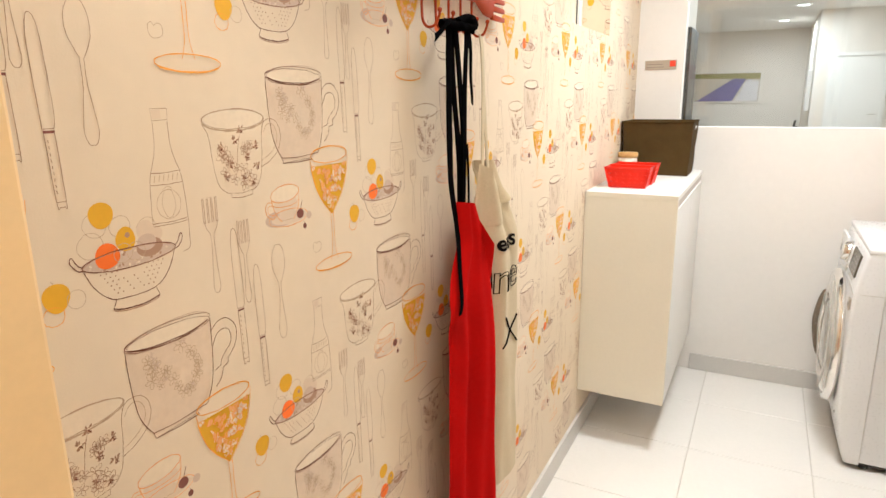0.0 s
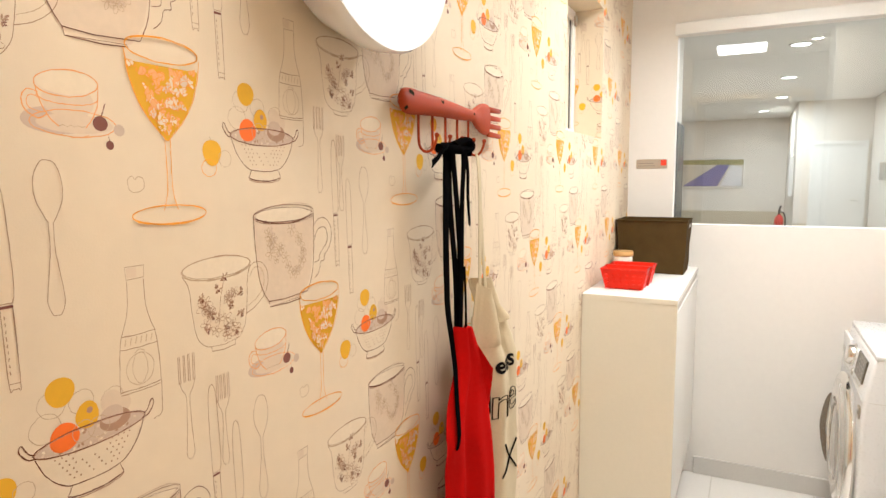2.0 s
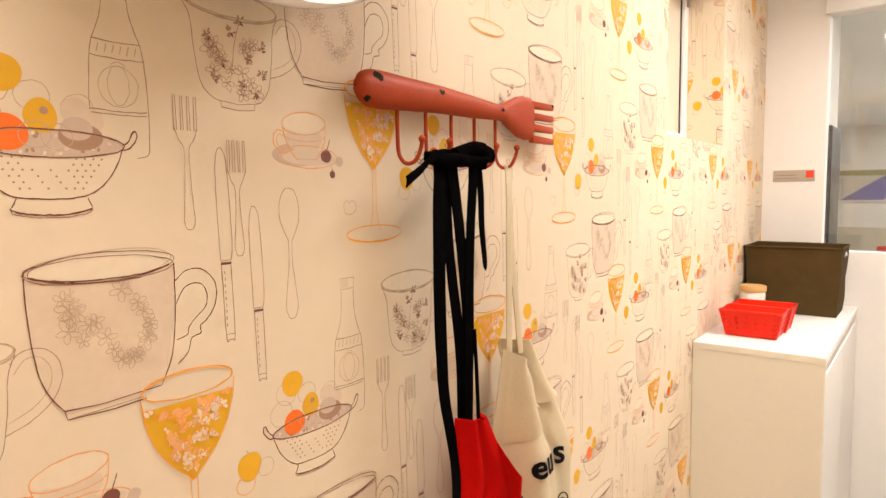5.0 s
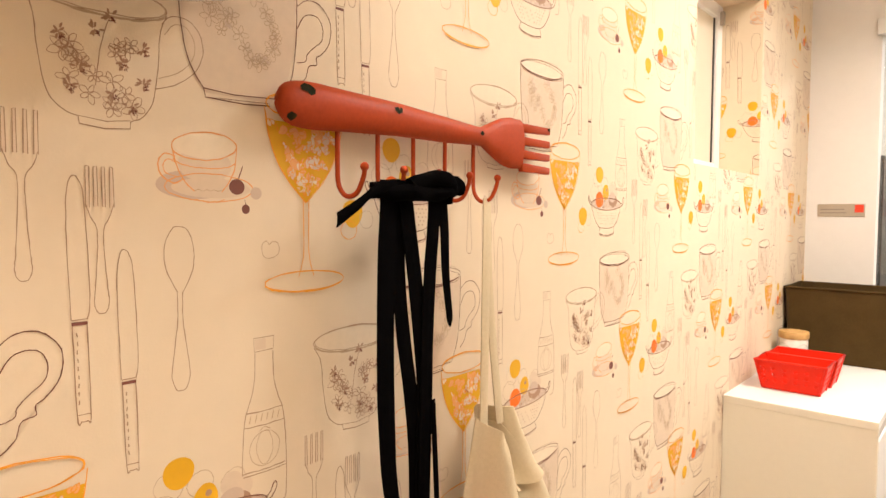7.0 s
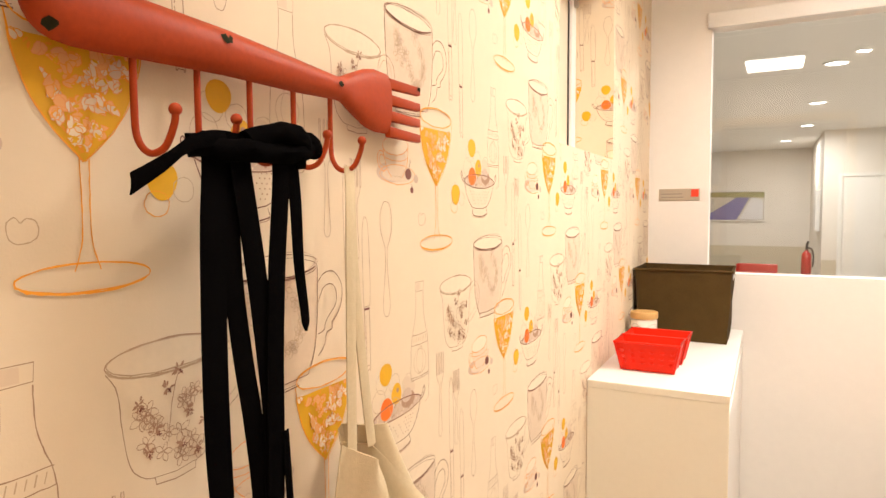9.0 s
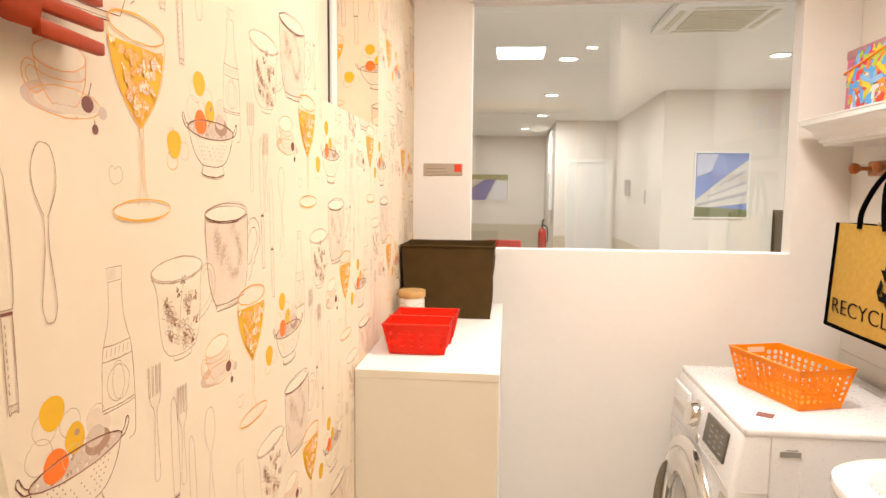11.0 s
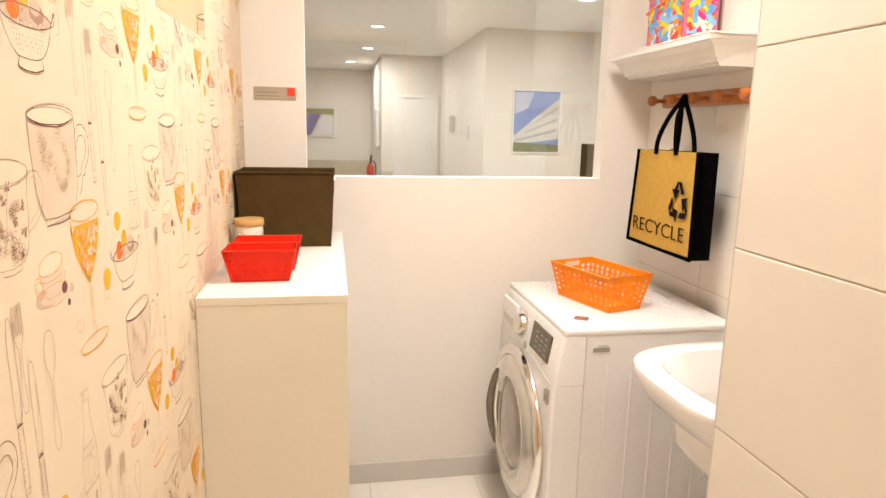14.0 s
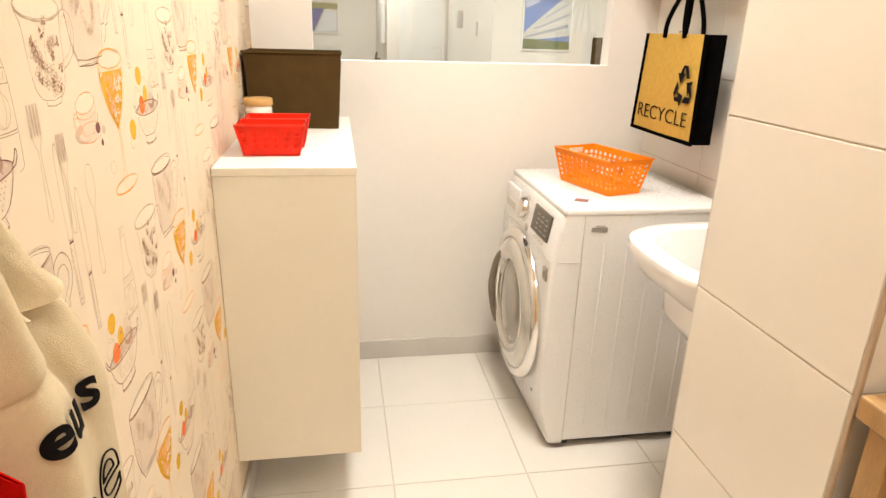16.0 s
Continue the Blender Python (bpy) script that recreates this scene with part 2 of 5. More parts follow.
wall_west = structure("wall_west", bm, PAPER, "cream wallpapered wall printed with kitchenware drawings", "wall")

bm = bmesh.new()
wall_boxes(bm, (0, YB, 0), (XR + 0.12, YB + 0.07, HALL_Z), GLZ, 0)
wall_north = structure("wall_north", bm, PAINT, "white painted wall with a large glazed opening", "wall")

wall_east = structure("wall_east", box((XR + 0.002, 1.406, 0), (XR + 0.12, YB, CEIL)), GROUT,
                      "white tiled wall beside the washing machine", "wall")
pier = structure("wall_pier", box((0.9705, 1.0205, 0), (XR + 0.12, 1.404, CEIL)), GROUT, "white tiled wall pier", "wall")
structure("wall_south_east", box((XR, Y0, 0), (XR + 0.12, 1.00, CEIL)), PAINT, "plain white side wall", "wall")
bm = bmesh.new()
wall_boxes(bm, (0.0, Y0 - 0.12, 0), (XR + 0.12, Y0, CEIL), (0.055, 0.95, 0.0, 2.1), 0)
structure("wall_south", bm, PAINT, "plain wall with the doorway", "wall")
structure("wall_passage_east", box((XR, -2.2, 0), (XR + 0.12, Y0 - 0.12, CEIL)), PAINT, "plain passage wall", "wall")
structure("wall_passage_south", box((-0.2, -2.32, 0), (XR + 0.12, -2.2, CEIL)), PAINT, "plain passage end wall", "wall")
structure("ceiling", box((-0.2, -2.2, CEIL), (XR + 0.12, YB, CEIL + 0.1)), CEILING, "flat white ceiling", "ceiling")

# doorway casing beside the camera's start
door_frame = tagged(new("door_1"), "cream painted doorway casing", "door frame", "", "structure")
for lo, hi in (((0.0, -0.50, 0), (0.06, -0.160, 2.12)), ((0.93, -0.50, 0), (0.99, -0.30, 2.12)), ((0.0, -0.50, 2.12), (0.99, -0.30, 2.18))):
    part("casing", box(lo, hi, 0.004), CASING, door_frame)

# floor: a bed with single tiles on it
floor = structure("floor", box((-0.2, -2.2, -0.1), (XR + 0.12, YB + 0.07, -0.004)), FLOOR_GROUT, "large pale polished floor tiles", "floor")

# skirting
base = tagged(new("baseboard"), "pale grey tiled skirting", "skirting", "", "structure")
part("skirting_board", box((0.345, YB - 0.012, 0), (XR, YB, 0.084), 0.002), SKIRT, base)
part("skirting_board", box((0.0, -0.158, 0), (0.012, YB - 0.012, 0.084), 0.002), SKIRT, base)

# glazed opening
window_1 = tagged(new("window_1"), "large fixed window of clear glass in a white reveal", "window", "", "structure")
part("window_head", box((GLZ[0] - 0.012, YB - 0.022, GLZ[3] - 0.004), (GLZ[1] + 0.05, YB - 0.001, GLZ[3] + 0.050), 0.003), TRIM, window_1)
pane = part("pane", box((GLZ[0] + 0.002, 2.818, GLZ[2] + 0.002), (GLZ[1] - 0.002, 2.820, GLZ[3] - 0.002)), PANE, window_1)
pane.visible_shadow = False

# small window set in the papered wall
window_2 = tagged(new("window_2"), "small white framed window set deep in the papered wall", "window", "", "structure")
wy0, wy1, wz0, wz1 = WIN
wf = 0.040
for lo, hi in (((-0.150, wy0 + 0.001, wz0 + 0.001), (-0.109, wy0 + wf, wz1 - 0.001)), ((-0.150, wy1 - wf, wz0 + 0.001), (-0.109, wy1 - 0.001, wz1 - 0.001)),
               ((-0.150, wy0 + wf, wz0 + 0.001), (-0.109, wy1 - wf, wz0 + wf)), ((-0.150, wy0 + wf, wz1 - wf), (-0.109, wy1 - wf, wz1 - 0.001))):
    part("window_frame", box(lo, hi, 0.004), TRIM, window_2)
for lo, hi in (((-0.122, wy0 + wf, wz0 + wf), (-0.1185, wy0 + wf + 0.006, wz1 - wf)), ((-0.122, wy1 - wf - 0.006, wz0 + wf), (-0.1185, wy1 - wf, wz1 - wf))):
    part("gasket", box(lo, hi), EDGE_DARK, window_2)
part("pane", box((-0.126, wy0 + wf, wz0 + wf), (-0.122, wy1 - wf, wz1 - wf)), FROST, window_2)
part("latch", box((-0.110, wy1 - 0.030, wz1 - 0.060), (-0.098, wy1 - 0.014, wz1 - 0.020), 0.003), STEEL, window_2)

# ceiling lamps of the laundry
def panel_lamp(x, y, sx, sy):
    t = thing("ceiling_light", x, y, CEIL, "square white ceiling light panel", "ceiling light")
    bm = bmesh.new()
    for lo, hi in (((-sx / 2 - 0.02, -sy / 2 - 0.02, -0.025), (-sx / 2, sy / 2 + 0.02, 0)), ((sx / 2, -sy / 2 - 0.02, -0.025), (sx / 2 + 0.02, sy / 2 + 0.02, 0)),
                   ((-sx / 2, -sy / 2 - 0.02, -0.025), (sx / 2, -sy / 2, 0)), ((-sx / 2, sy / 2, -0.025), (sx / 2, sy / 2 + 0.02, 0))):
        add_box(bm, lo, hi)
    part("frame", bm, TRIM, t)
    part("diffuser", box((-sx / 2, -sy / 2, -0.014), (sx / 2, sy / 2, -0.004)), GLOW, t, "glowing diffuser")
    return t


def downlight(x, y, z, r=0.085):
    t = thing("downlight", x, y, z, "round white recessed downlight", "ceiling light", "round ceiling downlights")
    part("rim", lathe([(r * 0.78, -0.002), (r * 0.80, -0.010), (r, -0.010), (r * 1.04, -0.002), (r * 1.04, -0.0005)], steps=36), TRIM, t, smooth=True)
    part("diffuser", lathe([(0, -0.006), (r * 0.78, -0.006), (r * 0.78, -0.002)], steps=36), GLOW, t, "glowing diffuser")
    return t


panel_lamp(0.42, 0.24, 0.36, 0.40)
# Unseen panel, added to go with the assumed lamp at the back.
panel_lamp(0.74, 1.72, 0.36, 0.40)
panel_lamp(0.94, 0.36, 0.08, 0.08)

# ---- the printed wallpaper ----
REPEAT_Y, HALF_DROP = 0.4895, 0.2885
INKS = [material(n, c, 0.65, vary=0.05) for n, c in (
    ("brown_line", (0.16, 0.052, 0.026)), ("grey_line", (0.35, 0.215, 0.13)), ("pale_line", (0.50, 0.36, 0.23)),
    ("orange_line", (0.80, 0.33, 0.016)), ("yellow_fill", (0.72, 0.39, 0.004)), ("orange_fill", (0.85, 0.16, 0.004)),
    ("mauve_fill", (0.58, 0.44, 0.33)), ("blush_fill", (0.68, 0.54, 0.39)), ("plum_fill", (0.19, 0.062, 0.042)),
    ("cream_fill", (0.75, 0.63, 0.46)), ("salmon_line", (0.78, 0.33, 0.10)), ("taupe_fill", (0.40, 0.235, 0.145)), ("peach_fill", (0.80, 0.40, 0.14)))]
BROWN, GREY, PALE, ORANGE_L, YELLOW, ORANGE_F, MAUVE, BLUSH, PLUM, CREAM, SALMON, TAUPE, PEACH = range(13)


class Print:
    """Flat line art on the wall: strokes and fills in (y, z), each a hair above the last."""

    def __init__(self):
        self.bm, self.lift, self.rnd = bmesh.new(), 0.00015, random.Random(7)

    def up(self):
        self.lift += 0.0000025
        return self.lift

    def line(self, pts, ink, w=0.0010, closed=False, shake=0.0004):
        r, h = self.rnd, self.up()
        pts = [Vector((y + r.uniform(-shake, shake), z + r.uniform(-shake, shake))) for y, z in pts]
        n = len(pts)
        left, right = [], []
        for i, p in enumerate(pts):
            d = (pts[(i + 1) % n] - pts[i - 1]) if closed else (pts[min(i + 1, n - 1)] - pts[max(i - 1, 0)])
            if d.length < 1e-7:
                d = Vector((1, 0))
            d = Vector((-d.y, d.x)).normalized() * w * 0.50 * r.uniform(0.7, 1.3)
            left.append(self.bm.verts.new((h, p.x + d.x, p.y + d.y))), right.append(self.bm.verts.new((h, p.x - d.x, p.y - d.y)))
        for i in range(n if closed else n - 1):
            j = (i + 1) % n
            self.bm.faces.new((left[i], right[i], right[j], left[j])).material_index = ink

    def fill(self, pts, ink):
        h = self.up()
        f = self.bm.faces.new([self.bm.verts.new((h, y, z)) for y, z in pts])
        f.material_index = ink

    def oval(self, y, z, ry, rz, turn=0.0, a0=0.0, a1=360.0, n=28, wobble=0.0):
        c, s = math.cos(radians(turn)), math.sin(radians(turn))
        out = []
        whole = abs(a1 - a0) >= 360
        for i in range(n if whole else n + 1):
            a = radians(a0 + (a1 - a0) * i / n)
            k = 1 + wobble * math.sin(3 * a + z * 90)
            u, v = ry * k * math.cos(a), rz * k * math.sin(a)
            out.append((y + u * c - v * s, z + u * s + v * c))
        return out

    def ring(self, y, z, ry, rz, ink, w=0.0008, **more):
        self.line(self.oval(y, z, ry, rz, **more), ink, w, closed=True)

    def disc(self, y, z, ry, rz, ink, **more):
        self.fill(self.oval(y, z, ry, rz, **more), ink)

    def soft(self, pts, ink, w=0.0009, closed=False, steps=6):
        self.line([(p.x, p.y) for p in curve_points([(*q, 0) for q in pts], steps, closed)], ink, w, closed, 0.0002)

    def flower(self, y, z, r, ink, w=0.0005, inside=None):
        a0 = self.rnd.uniform(0, 72)
        for k in range(5):
            a = radians(a0 + 72 * k + self.rnd.uniform(-8, 8))
            m = r * self.rnd.uniform(0.85, 1.15)
            args = (y + 0.55 * m * math.cos(a), z + 0.55 * m * math.sin(a), 0.5 * m, 0.28 * m)
            if inside is not None:
                self.disc(*args, inside, turn=math.degrees(a), n=9)
            self.ring(*args, ink, w, turn=math.degrees(a), n=9)

    def sprig(self, y, z, r, ink):
        for k in range(9):
            a = self.rnd.uniform(0, 360)
            d = r * self.rnd.uniform(0.2, 0.8)
            self.disc(y + d * math.cos(radians(a)), z + d * math.sin(radians(a)), 0.34 * r, 0.13 * r, ink, turn=a, n=7)


def draw_wine_glass(p):
    cy = 0.0705
    bowl = [(0.0255, 1.563), (0.0285, 1.542), (0.0365, 1.518), (0.050, 1.497), (0.0705, 1.476)]
    left = curve_points([(*q, 0) for q in bowl], 5)
    right = [Vector((2 * cy - q.x + 0.0005, q.y, 0)) for q in left]
    low = [(q.x, q.y) for q in left if q.y < 1.5535] + [(q.x, q.y) for q in reversed(right) if q.y < 1.5535]
    p.fill(low, YELLOW)
    def half(z, edge):
        return max(0.0, cy - float(np.interp(z, [q.y for q in reversed(left)], [q.x for q in reversed(left)])) - edge)

    for i in range(64):                         # pale blossoms over the yellow
        r = p.rnd.uniform(0.0045, 0.0080)
        z = p.rnd.uniform(1.486, 1.5535 - r)
        y0, fill = cy + p.rnd.uniform(-1, 1) * half(z - r * 0.7, r * 0.6), (PEACH, CREAM, BLUSH, CREAM, PEACH)[i % 5]
        for petal in range(3):
            turn, long = p.rnd.uniform(0, 180), r * p.rnd.uniform(0.45, 0.8)
            at = (y0 + 0.45 * r * p.rnd.uniform(-1, 1), z + 0.45 * r * p.rnd.uniform(-1, 1), long, long * p.rnd.uniform(0.4, 0.7))
            p.disc(*at, fill, turn=turn, n=11, wobble=0.12), p.ring(*at, (SALMON, ORANGE_L, ORANGE_L)[i % 3], 0.0006, turn=turn, n=11, wobble=0.12)
    for k in range(60):
        z = p.rnd.uniform(1.480, 1.550)
        p.disc(cy + p.rnd.uniform(-1, 1) * half(z - 0.002, 0.003), z, 0.0024, 0.0010, (ORANGE_L, YELLOW, YELLOW)[k % 3], turn=p.rnd.uniform(0, 180), n=8)
    p.line([(q.x, q.y) for q in left], ORANGE_L, 0.0013)
    p.line([(q.x, q.y) for q in right], ORANGE_L, 0.0009)
    p.ring(cy, 1.567, 0.044, 0.0125, ORANGE_L, 0.0013)
    p.ring(cy, 1.5665, 0.0435, 0.0118, ORANGE_L, 0.0006)
    for s in (-1, 1):
        p.soft([(cy + s * 0.0035, 1.478), (cy + s * 0.0030, 1.455), (cy + s * 0.0034, 1.425), (cy + s * 0.009, 1.405)], ORANGE_L, 0.0008)
    p.ring(cy, 1.4005, 0.0465, 0.0095, ORANGE_L, 0.0012)
    p.line(p.oval(cy, 1.3995, 0.0455, 0.0095, a0=190, a1=340), ORANGE_L, 0.0013)


def draw_colander(p):
    cy, zr = 0.2140, 1.4880
    for y, z, r, ink in ((0.178, 1.528, 0.013, PALE), (0.205, 1.522, 0.012, PALE), (0.171, 1.508, 0.014, PALE), (0.236, 1.515, 0.012, PALE)):
        p.ring(y, z, r, r * 0.95, ink, 0.0006, wobble=0.03)
    p.disc(0.234, 1.513, 0.011, 0.011, BLUSH), p.disc(0.246, 1.507, 0.009, 0.009, BLUSH)
    p.disc(0.186, 1.537, 0.0135, 0.0135, YELLOW, wobble=0.03)
    p.disc(cy, zr, 0.0545, 0.0095, MAUVE)
    for k in range(40):
        a, d = p.rnd.uniform(0, 6.28), p.rnd.uniform(0.2, 0.93) ** 0.5
        p.disc(cy + 0.052 * d * math.cos(a), zr + 0.009 * d * math.sin(a), 0.0018, 0.0012, (TAUPE, BLUSH, CREAM)[k % 3], n=7, turn=k * 40)
    p.disc(0.237, 1.494, 0.0165, 0.0105, TAUPE)
    p.disc(0.234, 1.500, 0.012, 0.009, MAUVE)
    p.disc(0.2095, 1.508, 0.0115, 0.0130, YELLOW, wobble=0.03)
    p.disc(0.212, 1.512, 0.003, 0.003, TAUPE)
    p.disc(0.187, 1.4945, 0.0138, 0.0133, ORANGE_F, wobble=0.03)
    for y, z in ((0.205, 1.494), (0.220, 1.493)):
        p.ring(y, z, 0.011, 0.010, PALE, 0.0006)
    p.ring(cy, zr, 0.0555, 0.0105, BROWN, 0.0011), p.ring(cy, zr - 0.0008, 0.0545, 0.0104, TAUPE, 0.0006)
    p.soft([(0.160, 1.484), (0.168, 1.466), (0.184, 1.450), (0.2, 1.4465), (0.228, 1.4465), (0.246, 1.452), (0.260, 1.467), (0.268, 1.485)], BROWN, 0.0009)
    for s in (-1, 1):
        h = [(cy + s * 0.052, 1.485), (cy + s * 0.060, 1.487), (cy + s * 0.0665, 1.496), (cy + s * 0.064, 1.501), (cy + s * 0.059, 1.492), (cy + s * 0.054, 1.489)]
        p.soft(h, BROWN, 0.0011)
    for r in range(6):
        for k in range(13 - r):
            y = cy + (k - (12 - r) / 2) * 0.0062 + 0.0006 * (r % 2)
            if abs(y - cy) > 0.016 or r > 1 and k % 2:
                p.disc(y, 1.477 - r * 0.0046, 0.0009, 0.0009, TAUPE, n=6)
    p.soft([(0.190, 1.4465), (0.187, 1.440)], BROWN, 0.0008), p.soft([(0.239, 1.4465), (0.242, 1.440)], BROWN, 0.0008)
    p.line(p.oval(cy, 1.4395, 0.028, 0.0055, a0=180, a1=360), BROWN, 0.0012)
    p.line(p.oval(cy, 1.4375, 0.028, 0.0055, a0=178, a1=362), TAUPE, 0.0008)
    p.disc(0.130, 1.4665, 0.0135, 0.0145, YELLOW, wobble=0.05)          # apple and its outlines
    p.soft([(0.129, 1.4805), (0.127, 1.484)], PALE, 0.0007)
    p.ring(0.125, 1.449, 0.0105, 0.0095, ORANGE_L, 0.0007), p.ring(0.149, 1.4600, 0.0095, 0.0095, PALE, 0.0006)


def draw_bottle(p):
    side = [(0.2585, 1.626), (0.2580, 1.603), (0.2540, 1.585), (0.2480, 1.568), (0.2455, 1.545), (0.2445, 1.515), (0.2450, 1.495)]
    p.soft(side, GREY, 0.0007)
    p.soft([(0.5360 - y, z) for y, z in side[:-1]] + [(0.2910, 1.490), (0.2890, 1.4815), (0.2800, 1.479)], GREY, 0.0008)
    p.line([(0.2575, 1.640), (0.2785, 1.640), (0.2780, 1.628), (0.2580, 1.627)], GREY, 0.0008, True)
    p.fill([(0.2585, 1.639), (0.2700, 1.639), (0.2700, 1.629), (0.2590, 1.629)], BLUSH)
    for z, y0, y1 in ((1.572, 0.2490, 0.2880), (1.559, 0.2470, 0.2895), (1.517, 0.2450, 0.2905), (1.5145, 0.2450, 0.2905)):
        p.line([(y0 + (y1 - y0) * i / 8, z - 0.001 * math.sin(math.pi * i / 8)) for i in range(9)], GREY, 0.0009)
    for i in range(6):
        p.line([(0.252 + 0.006 * i, 1.562), (0.254 + 0.006 * i, 1.569)], PALE, 0.0009)
    p.ring(0.268, 1.536, 0.016, 0.0165, PALE, 0.0007), p.ring(0.268, 1.537, 0.0085, 0.016, PALE, 0.0006)
    p.soft([(0.262, 1.553), (0.268, 1.556), (0.274, 1.553)], PALE, 0.0008)


def draw_fork(p, y, z1, z0, k=1.0):
    w = 0.0095 * k
    for i in range(4):
        x = y - w + i * 2 * w / 3
        p.fill([(x - 0.0011, z1 - 0.030), (x + 0.0011, z1 - 0.030), (x + 0.0010, z1), (x - 0.0010, z1)], BLUSH)
        p.line([(x + 0.0013, z1 - 0.030), (x + 0.0012, z1), (x - 0.0011, z1)], GREY, 0.0006)
        p.line([(x - 0.0013, z1 - 0.030), (x - 0.0012, z1)], GREY, 0.0006)
    for s in (-1, 1):
        p.soft([(y + s * (w + 0.0012), z1 - 0.028), (y + s * w * 0.75, z1 - 0.038), (y + s * 0.0028, z1 - 0.045), (y + s * 0.0022, z1 - 0.060),
                (y + s * 0.0042, z0 + 0.022), (y + s * 0.0052, z0 + 0.008), (y + s * 0.003, z0 + 0.001), (y, z0)], GREY, 0.0006)


def draw_knife(p, y, z1, z0, lean=0.0):
    zb = z0 + (z1 - z0) * 0.42
    top = y - lean
    p.soft([(y - 0.0058, zb), (top - 0.0066, zb + 0.06), (top - 0.0060, z1 - 0.012), (top - 0.0025, z1), (top + 0.0025, z1 - 0.003), (top + 0.0056, z1 - 0.020),
            (y + 0.0072, zb + 0.018), (y + 0.0052, zb)], GREY, 0.0007)
    p.fill([(y - 0.0056, zb - 0.004), (y + 0.0053, zb - 0.004), (y + 0.0053, zb - 0.0015), (y - 0.0056, zb - 0.0015)], PLUM)
    p.line([(y - 0.0056, zb), (y + 0.0053, zb)], GREY, 0.0007)
    p.soft([(y - 0.0052, zb - 0.004), (y - 0.0040 + lean, z0 + 0.004), (y - 0.001 + lean, z0), (y + 0.003 + lean, z0), (y + 0.0052 + lean, z0 + 0.004),
            (y + 0.0050, zb - 0.004)], GREY, 0.0008)
    p.line([(y - 0.0040 + lean, z0 + 0.005), (y + 0.0050 + lean, z0 + 0.005)], GREY, 0.0006)
    for i in range(9):
        z = zb - 0.010 - i * (zb - z0 - 0.02) / 9
        p.line([(y - 0.0022 + lean * i / 9, z), (y - 0.0022 + lean * i / 9, z - 0.003)], GREY, 0.0008)


def draw_spoon(p, y, z1, z0):
    p.soft([(y - 0.0020, z1 - 0.054), (y - 0.0115, z1 - 0.034), (y - 0.0120, z1 - 0.015), (y - 0.006, z1 - 0.002), (y, z1), (y + 0.007, z1 - 0.003),
            (y + 0.0120, z1 - 0.017), (y + 0.0112, z1 - 0.036), (y + 0.0026, z1 - 0.054)], GREY, 0.0007)
    for s in (-1, 1):
        p.soft([(y + s * 0.0022, z1 - 0.054), (y + s * 0.0022, z1 - 0.078), (y + s * 0.0062, z0 + 0.028), (y + s * 0.0076, z0 + 0.012),
                (y + s * 0.004, z0 + 0.001), (y, z0)], GREY, 0.0007)


def draw_mug(p):
    cy, zr = 0.2485, 1.3910
    p.fill([(0.1915, 1.388), (0.1945, 1.330), (0.2030, 1.290), (0.2130, 1.278), (0.2800, 1.278), (0.2960, 1.300), (0.3050, 1.340), (0.3060, 1.388)], BLUSH)
    p.disc(cy, zr, 0.057, 0.011, CREAM)
    for k in range(20):
        y, z = p.rnd.uniform(0.205, 0.285), p.rnd.uniform(1.310, 1.372)
        p.flower(y, z, p.rnd.uniform(0.006, 0.010), PALE, 0.0006)
        if k % 2:
            p.sprig(y + 0.005, z + 0.004, 0.005, MAUVE)
    p.ring(cy, zr, 0.0585, 0.0120, BROWN, 0.0006, turn=1.5), p.ring(cy + 0.001, zr - 0.0015, 0.0565, 0.0105, BROWN, 0.0005, turn=-1)
    p.ring(cy - 0.001, zr + 0.0008, 0.0572, 0.0126, TAUPE, 0.0005, turn=2.5, wobble=0.02), p.line(p.oval(cy, zr - 0.002, 0.0580, 0.0102, turn=-2, a0=150, a1=300), BROWN, 0.0007)
    p.line(p.oval(cy, zr + 0.001, 0.0575, 0.0110, a0=200, a1=340), BROWN, 0.0012)
    p.soft([(0.1905, 1.388), (0.1920, 1.345), (0.1985, 1.305), (0.2120, 1.2815)], BROWN, 0.0009)
    p.soft([(0.3065, 1.389), (0.3055, 1.345), (0.3010, 1.308), (0.2900, 1.2830)], BROWN, 0.0008)
    p.line([(0.2120, 1.2820), (0.2140, 1.2745), (0.2500, 1.2735), (0.2760, 1.2755)], BROWN, 0.0009)
    p.line([(0.2120, 1.2820), (0.2400, 1.2795), (0.2900, 1.2830)], BROWN, 0.0009)
    p.line([(0.2145, 1.2745), (0.2760, 1.2775)], BROWN, 0.0006)
    p.soft([(0.3060, 1.372), (0.318, 1.381), (0.334, 1.380), (0.346, 1.366), (0.345, 1.347), (0.336, 1.334), (0.329, 1.329), (0.329, 1.322), (0.320, 1.319),
            (0.316, 1.307), (0.306, 1.298)], BROWN, 0.0008)
    p.soft([(0.3065, 1.352), (0.316, 1.366), (0.330, 1.368), (0.337, 1.358), (0.335, 1.346), (0.326, 1.338), (0.318, 1.330), (0.316, 1.323), (0.306, 1.320)], BROWN, 0.0007)


